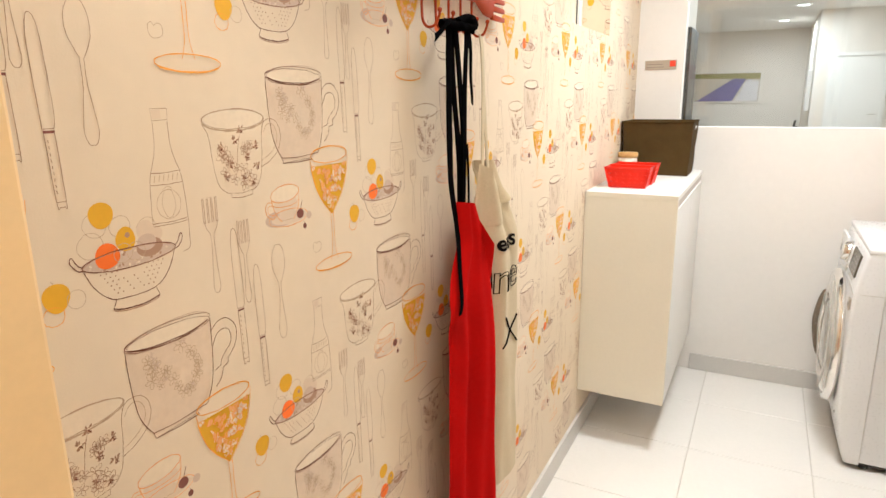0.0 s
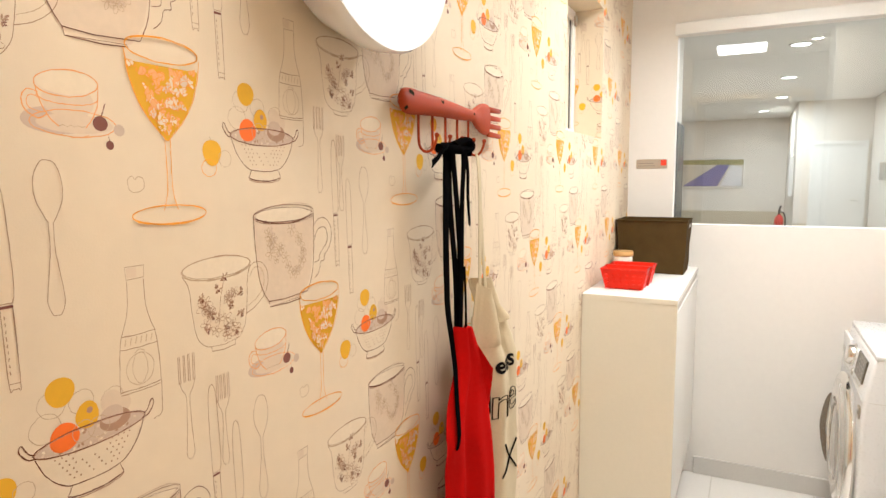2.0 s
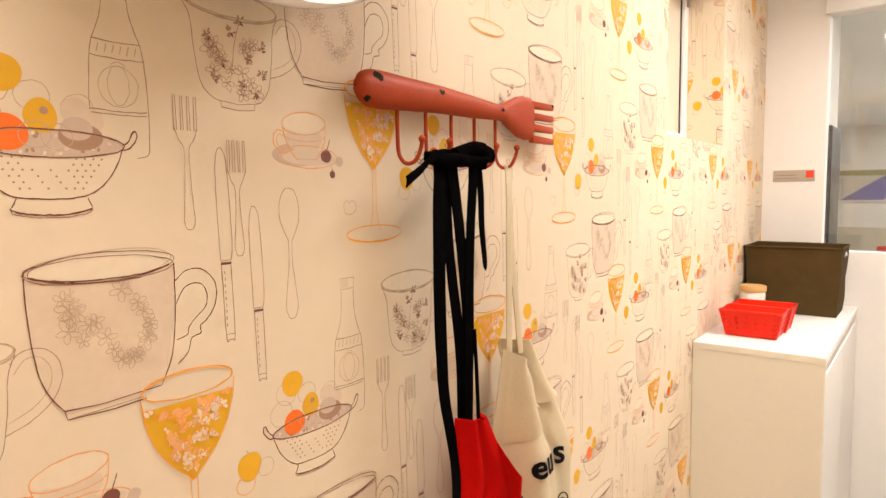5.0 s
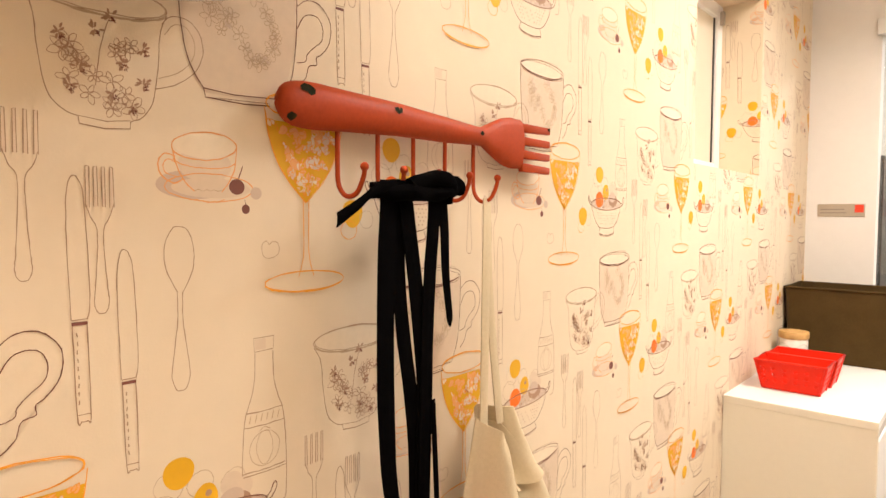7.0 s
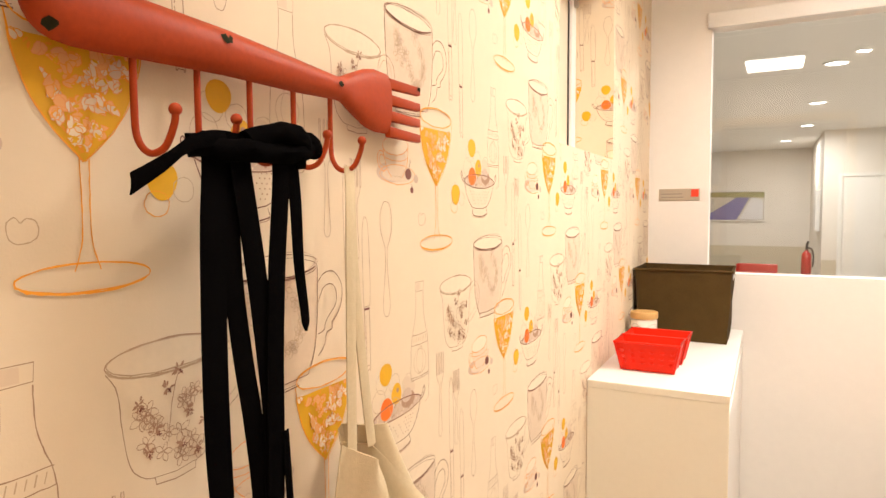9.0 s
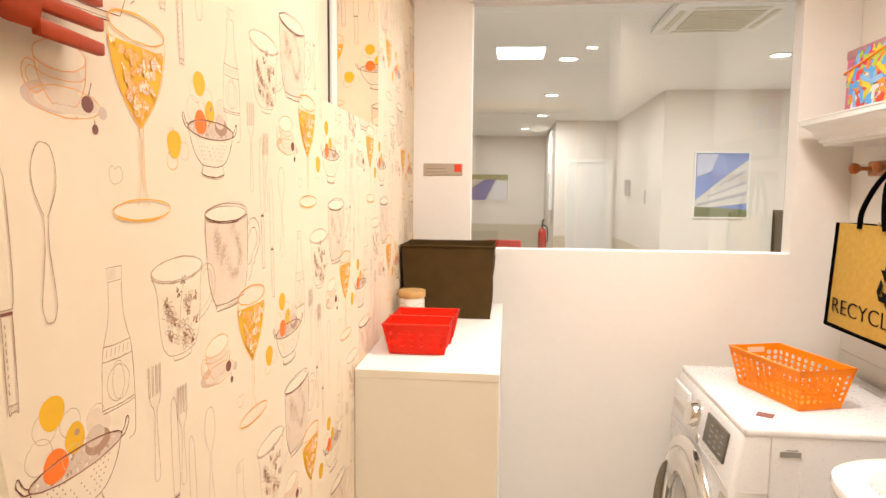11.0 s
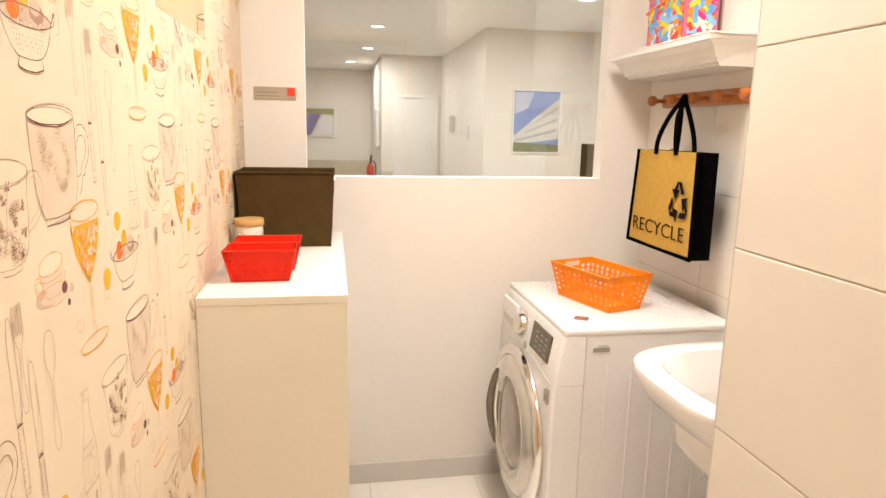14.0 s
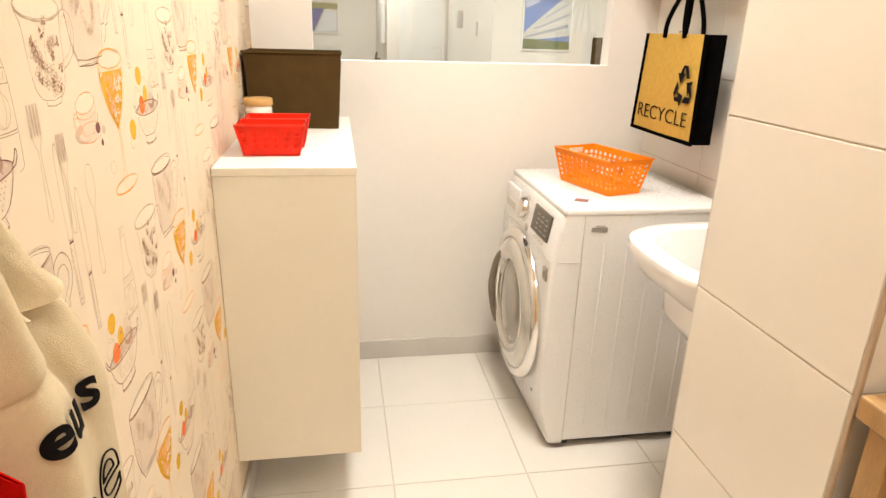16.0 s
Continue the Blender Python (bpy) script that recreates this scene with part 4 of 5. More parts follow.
    door = part("door", lathe([(0.266, 0), (0.272, 0.010), (0.270, 0.020), (0.262, 0.028), (0.250, 0.031), (0.240, 0.028), (0.236, 0.020)], md, 72), CHROME, t, "round chrome door ring", smooth=True)
    part("door_trim", lathe([(0.237, 0.021), (0.232, 0.030), (0.215, 0.038), (0.190, 0.043), (0.165, 0.042), (0.152, 0.036), (0.148, 0.026)], md, 72),
         material("silver_clear_plastic", (0.66, 0.62, 0.56), 0.14, metal=0.55, vary=0.06, scale=3, coat=0.8), door, "silvery clear plastic bezel", smooth=True)
    part("door_glass", lathe([(0.149, 0.028), (0.135, 0.036), (0.110, 0.043), (0.060, 0.048), (0, 0.050)], md, 56),
         material("smoked_door_glass", (0.30, 0.265, 0.22), 0.05, vary=0.08, scale=5, coat=1.0), door, "smoked curved door glass", smooth=True)
    grip = [(0.914 - 0.046 + 0.010 * abs(math.sin(radians(a))), 0.300 + 0.180 - 0.045 * (1 - math.cos(radians(a))), 0.425 + 0.150 * math.sin(radians(a))) for a in range(-75, 76, 10)]
    # Solid brown tube: the shade behind the grip is given as a dark colour.
    part("recess_shade", tube(grip, 0.026, 12, flat=0.45, taper=[0.35 + 0.65 * math.sin(math.pi * i / 15) for i in range(16)]), material("brown_shadowed_plastic", (0.16, 0.12, 0.08), 0.25, coat=0.5), door, "dark brown tube standing for the shaded recess behind the grip", smooth=True)
    grip = [(x + 0.006, y - 0.030, z) for x, y, z in grip]
    part("door_handle", tube(grip, 0.013, 10, flat=0.6), CHROME, door, smooth=True)
    # stickers
    part("sticker", box((1.035, -0.0012, 0.778), (1.085, 0.002, 0.792)), WM_GREY, t, "small grey barcode sticker")
    part("sticker", box((1.048, -0.0012, 0.7955), (1.078, 0.002, 0.7975)), WM_GREY, t)
    m = Matrix.Translation((1.035, 0.105, H + 0.0006)) @ pose(0, 0, 0, 0, 0, -30)
    bm = box((-0.021, -0.019, 0), (0.021, 0.019, 0.0008))
    bm.transform(m)
    part("sticker", bm, material("maroon_sticker", (0.20, 0.05, 0.03), 0.4), t, "small dark red sticker on the lid")
    bm = box((1.425, 0.30, H - 0.0002), (1.431, 0.42, H + 0.0006))
    part("lid_slot", bm, GROUT, t)
    part("vent_mark", box((front(0.18) - 0.0042, 0.10, 0.172), (front(0.18), 0.115, 0.178), 0.001), WM_GREY, t)


washing_machine()


# -- wash basin beside the pier --
def wash_basin():
    t = thing("wash_basin", XR - 0.012, 1.695, 0, "white ceramic laundry basin with a ribbed washboard side", "basin")

    def outline(k, depth, half, n=40):
        """A rounded front seen from above: x runs back to the wall at 0."""
        out = []
        for i in range(n + 1):
            a = math.pi * (i / n) - math.pi / 2
            c, s = math.cos(a), math.sin(a)
            out.append((-depth * abs(c) ** 0.42, half * math.copysign(abs(s) ** 0.60, s)))
        return out

    rows = []
    for z, d, h in ((0.545, 0.16, 0.10), (0.600, 0.24, 0.15), (0.680, 0.345, 0.205), (0.745, 0.432, 0.245), (0.790, 0.462, 0.257), (0.812, 0.470, 0.262),
                    (0.824, 0.467, 0.260), (0.829, 0.455, 0.254), (0.829, 0.415, 0.228), (0.822, 0.400, 0.215), (0.780, 0.375, 0.200), (0.680, 0.300, 0.165), (0.655, 0.18, 0.10)):
        rows.append([Vector((min(x, -0.001), y, z)) for x, y in outline(0, d, h)])
    bm = sheet(rows)
    part("bowl", bm, CERAMIC, t, smooth=True)
    part("bowl_floor", box((-0.22, -0.11, 0.650), (-0.004, 0.11, 0.657), 0.002), CERAMIC, t)
    part("back_rim", box((-0.075, -0.246, 0.640), (0.011, 0.246, 0.832), 0.008, 3), CERAMIC, t, smooth=True)
    rows = [[Vector((min(x, -0.001), y, z)) for x, y in outline(0, d, h)] for z, d, h in
            ((0.740, 0.392, 0.135), (0.655, 0.384, 0.130), (0.600, 0.335, 0.118), (0.500, 0.245, 0.102), (0.380, 0.205, 0.092))]
    part("trap_cover", sheet(rows), CERAMIC, t, "tapered ceramic cover under the bowl", smooth=True)
    for k in range(9):
        y = 0.03 + 0.018 * k
        part("washboard_rib", tube([(-0.392 + 0.002 * k, y, 0.815), (-0.355 + 0.004 * k, y, 0.752), (-0.330 + 0.006 * k, y, 0.712)], 0.004, 6), CERAMIC, t)


wash_basin()


# -- shelf, box, peg rail and bag on the tiled wall --
def wall_shelf():
    y0, y1 = 2.068, 2.690
    t = thing("wall_shelf", XR, 0, 1.575, "white moulded wall shelf", "shelf")
    prof = [(0.0, 0.0), (-0.150, 0.0), (-0.150, 0.008), (-0.160, 0.010), (-0.160, 0.020), (-0.168, 0.026), (-0.178, 0.048), (-0.195, 0.062), (-0.205, 0.066), (-0.205, 0.086), (0.0, 0.086)]
    rows = [[Vector((x, y0 + min(0.205 + x, 0.055) * 0.5, z)) for x, z in prof], [Vector((x, y1 - min(0.205 + x, 0.055) * 0.9, z)) for x, z in prof]]
    bm = sheet(rows)
    bm.faces.new([v for v in bm.verts][:len(prof)]), bm.faces.new([v for v in bm.verts][len(prof):])
    part("moulding", bm, TRIM, t)
    part("board", box((-0.207, y0 - 0.002, 0.080), (-0.0005, y1 + 0.002, 0.0865), 0.002), TRIM, t)


wall_shelf()


def gift_box():
    y0, y1, x0, x1, z0, z1 = 2.315, 2.548, 1.365, 1.478, 1.6615, 1.852
    t = thing("cardboard_box", (x0 + x1) / 2, (y0 + y1) / 2, z0, "cardboard box printed with bright clothes pegs, on the shelf", "box")
    w, d, h = (x1 - x0) / 2, (y1 - y0) / 2, z1 - z0
    part("body", box((-w, -d, 0), (w, d, h - 0.022), 0.002), material("mauve_card", (0.62, 0.16, 0.26), 0.5, vary=0.2), t)
    part("lid", box((-w - 0.002, -d - 0.002, h - 0.026), (w + 0.002, d + 0.002, h), 0.002), material("printed_card", (0.42, 0.20, 0.22), 0.5, vary=0.3, scale=40), t)
    pegs = [material(n, c, 0.45, vary=0.12, scale=40) for n, c in (("blue_peg", (0.10, 0.38, 0.80)), ("pink_peg", (0.78, 0.03, 0.22)), ("yellow_peg", (0.72, 0.62, 0.03)),
            ("red_peg", (0.70, 0.06, 0.02)), ("orange_peg", (0.85, 0.28, 0.02)), ("sky_peg", (0.25, 0.52, 0.85)), ("lime_peg", (0.45, 0.60, 0.06)), ("white_peg", (0.78, 0.76, 0.70)))]
    r = random.Random(5)
    for side, n in (("front", 130), ("end", 70)):
        span = d if side == "front" else w
        for k in range(n):
            a, l = r.uniform(0, math.pi), r.uniform(0.034, 0.066)
            u, v = r.uniform(-span + 0.018, span - 0.018), r.uniform(0.018, h - 0.020)
            lim = min(span - abs(u), v, h - v - 0.001) - 0.008
            l = min(l, 2 * lim / max(abs(math.cos(a)), abs(math.sin(a)), 0.3))
            c, s = math.cos(a) * l / 2, math.sin(a) * l / 2
            px, pz = -math.sin(a) * 0.0085, math.cos(a) * 0.0085
            off = 0.0024 + 0.00001 * k
            bm, m = bmesh.new(), pegs[r.randrange(len(pegs))]
            q = [(u - c + px, v - s + pz), (u + c + px * 0.8, v + s + pz * 0.8), (u + c - px * 0.8, v + s - pz * 0.8), (u - c - px, v - s - pz)]
            bm.faces.new([bm.verts.new((-w - off, a1, b1) if side == "front" else (a1, -d - off, b1)) for a1, b1 in q])
            part("peg_print", bm, m, t)
    bm = bmesh.new()
    loop = [(-w - 0.004, d + 0.006, 0.125), (-w - 0.004, -d + 0.01, h - 0.022), (-w - 0.003, -d - 0.004, h - 0.018), (w + 0.003, -d - 0.004, h - 0.018), (w + 0.004, d, 0.13)]
    add_tube(bm, loop, 0.0045, 8, flat=0.5, closed=True, up=(0, 1, 0))
    part("elastic_band", bm, ORANGE_PLASTIC, t, "orange elastic band")


gift_box()


def peg_rail():
    t = thing("peg_rail", XR, 2.10, 1.502, "varnished reddish wooden peg rail on the tiles", "coat rack")
    part("board", box((-0.020, -0.640, -0.024), (-0.0005, 0.525, 0.024), 0.008, 3), WOOD_RED, t, smooth=True)
    for k in range(7):
        y = 0.500 - 0.130 * k
        part("peg", lathe([(0.0075, 0), (0.0065, 0.030), (0.010, 0.038), (0.016, 0.044), (0.0185, 0.053), (0.016, 0.062), (0.008, 0.067), (0, 0.068)],
                          Matrix.Translation((-0.018, y, 0)) @ pose(0, 0, 0, 0, -90, 0), 20), WOOD_RED, t, smooth=True)


peg_rail()


def shopping_bag():
    t = thing("shopping_bag", 1.394, 2.345, 1.012, "yellow jute shopping bag with black edges hung on a peg", "bag")
    w, d, h = 0.183, 0.031, 0.322
    sway = 0.020                               # the foot hangs a little out of true
    def skew(p):
        return Vector((p[0] - sway * 0.2 * (1 - p[2] / h), p[1] * (1 + 0.11 * (1 - p[2] / h)) + 0.008 * (1 - p[2] / h), p[2]))
    rows = [[skew((-d - 0.006 * math.sin(math.pi * i / 10) * (1 - j / 8), w - 2 * w * i / 10, h * j / 8)) for i in range(11)] for j in range(9)]
    part("front_panel", sheet(rows, 0.003), JUTE, t, smooth=True)
    rows = [[skew((d, w - 2 * w * i / 4, h * j / 4)) for i in range(5)] for j in range(5)]
    part("back_panel", sheet(rows, 0.003), BLACK_CLOTH, t)
    for s in (-1, 1):
        rows = [[skew((-d + 2 * d * i / 6, s * (w - 0.030 * math.sin(math.pi * i / 6) * (j / 8)), h * j / 8)) for i in range(7)] for j in range(9)]
        part("gusset", sheet(rows, 0.002), BLACK_CLOTH, t, "black side gusset", smooth=True)
    part("base", box((-d + 0.002, -w + 0.014, 0.001), (d - 0.002, w + 0.008, 0.005)), BLACK_CLOTH, t)
    edge = [skew((-d - 0.0035, y, z)) for y, z in ((w, 0.002), (w, h), (-w, h), (-w, 0.002))]
    part("edge_binding", tube(edge[:2], 0.0052, 8), BLACK_CLOTH, t), part("edge_binding", tube(edge[2:], 0.0065, 8), BLACK_CLOTH, t)
    part("edge_binding", tube([edge[0], edge[3]], 0.0065, 8), BLACK_CLOTH, t)
    for x, sp in ((-d - 0.004, 0.062), (d, 0.055)):
        loop = curve_points([(x, sp, h - 0.012), (x, sp - 0.008, h + 0.04), (x * 0.6 + 0.006, 0.032, h + 0.110), (0.016, 0.020, h + 0.158), (0.02, 0.010, h + 0.172), (0.016, 0.000, h + 0.158), (x * 0.6 + 0.006, -0.020, h + 0.110), (x, -sp + 0.010, h + 0.04), (x, -sp, h - 0.012)], 6)
        part("handle", tube(loop, 0.0075, 8), BLACK_CLOTH, t, smooth=True)
    part("bead", lathe([(0, -0.006), (0.006, 0), (0, 0.006)], Matrix.Translation((-d - 0.014, -0.050, h + 0.006)), 12), WOOD_TAN, t)
    x = -d - 0.0092
    text_part("lettering", "RECYCLE", 0.066, facing(x, 0.012, 0.066, (0, -1, 0), (0, 0, 1)) @ Matrix.Diagonal((1.24, 1.0, 1, 1)), INK, t, 0.0006, -0.0009)
    # three bent arrows round a triangle
    bm = bmesh.new()
    cy, cz, R = -0.108, 0.165, 1.42
    for k in range(3):
        a = radians(90 + 120 * k)
        def at(u, v):
            c, s = math.cos(a), math.sin(a)
            return bm.verts.new((x - 0.001, cy - (u * -s + v * c) * 0.86 * R, cz + (u * c + v * s) * R))
        for quad in (((-0.026, 0.020), (-0.010, 0.046), (0.004, 0.046), (-0.010, 0.020)), ((0.000, 0.046), (0.010, 0.046), (0.022, 0.028), (0.008, 0.028)),
                     ((-0.004, 0.029), (0.034, 0.029), (0.016, 0.006))):
            bm.faces.new([at(*q) for q in quad])
    part("recycling_print", bm, INK, t, "black recycling arrows")


shopping_bag()

# ---- fork rack with apron and tote, dish on the papered wall ----
def fork_rack():
    t = thing("hook_rack", 0, 0.515, 1.566, "red enamelled fork-shaped hook rack with five hooks", "coat rack")
    # outline along y: (y, centre z, half height)
    spine = [(0.000, 0.000, 0.0015), (0.0012, 0.0, 0.0075), (0.004, 0.0, 0.0128), (0.009, 0.0, 0.0172), (0.017, 0.0, 0.0203), (0.028, 0.0003, 0.0219), (0.045, 0.0006, 0.0222), (0.080, 0.001, 0.0205), (0.150, 0.0015, 0.0180), (0.230, -0.001, 0.0150),
             (0.285, -0.002, 0.0118), (0.298, -0.002, 0.0120), (0.315, -0.003, 0.0200), (0.340, -0.004, 0.0300), (0.360, -0.004, 0.0335), (0.385, -0.004, 0.0330)]
    rows = []
    for y, c, hh in spine:
        row = []
        bulge = 0.011 * min(1.0, 0.25 + hh / 0.022) if y < 0.03 else 0.011 if y < 0.30 else 0.008
        for i in range(9):
            a = math.pi * i / 8
            row.append(Vector((0.018 + bulge * math.sin(a), y, c - hh * math.cos(a))))
        for i in range(7, 0, -1):
            a = math.pi * i / 8
            row.append(Vector((0.015 + bulge * 0.7 * math.sin(a), y, c - hh * 0.97 * math.cos(a))))
        row.append(row[0].copy())
        rows.append(row)
    bm = sheet(rows)
    bmesh.ops.remove_doubles(bm, verts=bm.verts[:], dist=0.0002)
    part("handle", bm, RED_METAL, t, smooth=True)
    for k in range(4):
        z = 0.0225 - 0.0177 * k - 0.004
        bm = bmesh.new()
        add_box(bm, (0.0155, 0.384, z - 0.0060), (0.0235, 0.4535, z + 0.0060), 0.0018, 2)
        for v in bm.verts:
            if v.co.y > 0.44:
                v.co.z = z + (v.co.z - z) * 0.82 + 0.001 * (1.5 - k)
        part("tine", bm, RED_METAL, t, smooth=True)
    for y, z, s in ((0.030, 0.014, 0.008), (0.146, 0.010, 0.0065), (0.012, -0.013, 0.005), (0.287, 0.000, 0.004), (0.4485, 0.022, 0.004)):
        r = random.Random(int(y * 1000))
        bm = bmesh.new()
        ring = [(s * r.uniform(0.6, 1.2) * math.cos(radians(40 * i)), 0.75 * s * r.uniform(0.6, 1.2) * math.sin(radians(40 * i))) for i in range(9)]
        x = 0.0296 if y < 0.3 else 0.0242
        def lift(u, v):
            hh = float(np.interp(y + u, [q[0] for q in spine], [q[2] for q in spine]))
            c = max(-0.95, min(0.95, (z + v) / hh))
            return 0.0190 + 0.011 * math.sqrt(1 - c * c) if y < 0.3 else x
        f = bm.faces.new([bm.verts.new((lift(u, v), y + u, z + v)) for u, v in ring])
        bmesh.ops.triangulate(bm, faces=[f])
        part("paint_chip", bm, CHIP, t, "chipped dark spot")
    for k in range(5):
        y = 0.072 + 0.0535 * k
        pts = curve_points([(0.016, y, -0.012), (0.016, y, -0.050), (0.018, y, -0.072), (0.027, y + 0.002, -0.083), (0.040, y + 0.004, -0.080), (0.047, y + 0.006, -0.066), (0.049, y + 0.006, -0.058)], 5)
        hook = part("hook", tube(pts, 0.0025, 10), RED_METAL, t, smooth=True)
        part("hook_tip", lathe([(0.0044 * math.sin(radians(22.5 * i)), -0.0044 * math.cos(radians(22.5 * i))) for i in range(9)], Matrix.Translation((0.049, y + 0.006, -0.055)), 14), RED_METAL, hook, smooth=True)
    return t


fork_rack()


def strap(pts, wid, mat, parent, name="strap", thick=0.0016, twist=None, taper=None, upright=False):
    """A flat tape along points: its width lies along the wall unless twisted or upright."""
    pts = curve_points(pts, 6)
    rows = []
    for i, p in enumerate(pts):
        a = radians(twist(i / (len(pts) - 1))) if twist else 0
        w = Vector((math.sin(a), 0 if upright else math.cos(a), math.cos(a) if upright else 0)) * wid / 2 * (taper(i / (len(pts) - 1)) if taper else 1)
        rows.append([p - w, p - w * 0.4 + Vector((0.0012, 0, 0)), p + w * 0.4 + Vector((0.0012, 0, 0)), p + w])
    return part(name, sheet(rows, thick), mat, parent, smooth=True)


def apron():
    t = thing("apron", 0.05, 0.68, 1.49, "red cotton apron with black tapes, hung on the hook rack", "apron")
    o = Vector((0.05, 0.68, 1.49))

    def L(*pts):
        return [Vector(p) - o for p in pts]

    def depth(y, z):
        """How far the hanging cloth stands off the wall."""
        v = (1.160 - z) / 0.93
        left, right = edges(z)
        u = max(0.0, min(1.0, (y - left) / (right - left)))
        amp = 0.0110 * min(0.25 + v * 2.2, 1)
        fold = amp * (math.sin(2 * math.pi * (1.7 * u + 0.22 * math.sin(2.4 * v)) - 0.4) + 0.4 * math.sin(2 * math.pi * (3.6 * u + 0.6 * v) + 1.3))
        bulge = 0.014 * math.exp(-((z - 0.95) / 0.045) ** 2) * math.exp(-(u / 0.22) ** 2)
        return max(0.056 + 0.022 * math.sin(math.pi * u) ** 0.6 + 0.012 * u * min(max(v, 0) * 4, 1) + fold + bulge + 0.004 * noise.noise(Vector((u * 3, v * 4, 1))), 0.012)

    def edges(z):
        return (float(np.interp(-z, [-1.165, -1.07, -1.02, -0.97, -0.93, -0.87, -0.23], [0.640, 0.638, 0.606, 0.576, 0.572, 0.588, 0.576])),
                float(np.interp(-z, [-1.165, -1.115, -1.065, -0.98, -0.91, -0.66, -0.23], [0.690, 0.720, 0.760, 0.784, 0.800, 0.824, 0.840])))

    strap(L((0.046, 0.628, 1.500), (0.053, 0.6215, 1.470), (0.054, 0.6180, 1.433), (0.055, 0.6160, 1.387), (0.055, 0.6155, 1.34), (0.055, 0.616, 1.29), (0.055, 0.618, 1.245), (0.055, 0.6225, 1.19),
            (depth(0.636, 1.10) + 0.005, 0.634, 1.10), (depth(0.622, 1.03) + 0.006, 0.618, 1.03),
            (depth(0.600, 0.97) + 0.006, 0.600, 0.97), (depth(0.594, 0.945) + 0.003, 0.594, 0.945)), 0.0225, BLACK_CLOTH, t, taper=lambda u: 1 if u < 0.5 else 1 - 0.9 * (u - 0.5))
    strap(L((0.050, 0.634, 1.500), (0.053, 0.634, 1.44), (0.054, 0.6360, 1.385), (0.055, 0.6425, 1.33), (0.056, 0.6495, 1.284), (0.056, 0.6570, 1.22), (0.055, 0.660, 1.13)), 0.017, BLACK_CLOTH, t, twist=lambda u: 12 * u)
    strap(L((0.054, 0.642, 1.500), (0.057, 0.643, 1.47), (0.058, 0.6540, 1.40), (0.059, 0.6625, 1.33), (0.059, 0.667, 1.284), (0.059, 0.666, 1.22), (0.057, 0.667, 1.13)), 0.020, BLACK_CLOTH, t)
    strap(L((0.055, 0.684, 1.500), (0.061, 0.680, 1.47), (0.061, 0.6735, 1.40), (0.062, 0.6685, 1.33), (0.062, 0.6675, 1.27), (0.061, 0.6665, 1.2), (0.058, 0.668, 1.13)), 0.018, BLACK_CLOTH, t)
    strap(L((0.062, 0.6760, 1.27), (0.063, 0.6790, 1.21), (0.061, 0.6850, 1.15), (0.060, 0.688, 1.13)), 0.006, BLACK_CLOTH, t)
    strap(L((0.056, 0.696, 1.500), (0.063, 0.694, 1.45), (0.061, 0.699, 1.40), (0.061, 0.705, 1.360), (0.061, 0.706, 1.344)), 0.015, BLACK_CLOTH, t, taper=lambda u: 1 - 0.45 * u if u < 0.85 else 0.62 - 3 * (u - 0.85))
    strap(L((0.050, 0.640, 1.495), (0.060, 0.612, 1.493), (0.065, 0.590, 1.487), (0.065, 0.571, 1.474), (0.062, 0.549, 1.460)), 0.012, BLACK_CLOTH, t, upright=True, taper=lambda u: 1.1 - 0.5 * u if u < 0.6 else 0.8 + 0.9 * (u - 0.6))
    # the knot over the hooks
    bm = bmesh.new()
    add_tube(bm, curve_points(L((0.044, 0.606, 1.489), (0.055, 0.630, 1.488), (0.060, 0.660, 1.488), (0.061, 0.690, 1.489), (0.056, 0.712, 1.493)), 6), 0.0115, 12, flat=0.75)
    add_tube(bm, curve_points(L((0.056, 0.648, 1.494), (0.062, 0.666, 1.500), (0.065, 0.684, 1.503), (0.062, 0.698, 1.499), (0.058, 0.706, 1.488)), 6), 0.0105, 12, flat=0.8)
    add_tube(bm, curve_points(L((0.052, 0.704, 1.498), (0.058, 0.712, 1.499), (0.058, 0.720, 1.498), (0.054, 0.728, 1.495)), 6), 0.0085, 10, flat=0.9)
    add_tube(bm, curve_points(L((0.058, 0.690, 1.505), (0.064, 0.698, 1.492), (0.062, 0.702, 1.478)), 6), 0.0065, 10, flat=0.7)
    for v in bm.verts:
        v.co += noise.noise_vector(v.co * 60) * 0.003
    part("knot", bm, BLACK_CLOTH, t, "bunched black knot", smooth=True)

    # hanging body, gathered at the top and widening downwards
    rows = []
    for j in range(57):
        z = 1.160 - 0.93 * (j / 56) ** 1.15
        left, right = edges(z)
        ys = [left + (right - left) * i / 44 for i in range(45)]
        rows.append([Vector((depth(y, z), y, z - (0.012 * ((y - left) / (right - left)) if j == 0 else 0))) - o for y in ys])
    part("body", sheet(rows, 0.0022), RED_CLOTH, t, "red gathered apron cloth", smooth=True)
    # drooping fold of the bib, open at its rim
    rows = []
    for j in range(17):
        v = j / 16
        row = []
        for i in range(21):
            u = i / 20
            lip = math.sin(math.pi * u)
            y = (0.704 + 0.060 * u) * (1 - v) + (0.738 + 0.040 * u) * v
            z = (1.112 - 0.046 * u - 0.030 * lip) * (1 - v) + (0.985 - 0.012 * lip) * v
            row.append(Vector((depth(y, z) + 0.0005 + 0.017 * lip * (1 - v) ** 0.8, y, z)) - o)
        rows.append(row)
    part("bib_fold", sheet(rows, 0.0012), RED_CLOTH, t, smooth=True)


apron()


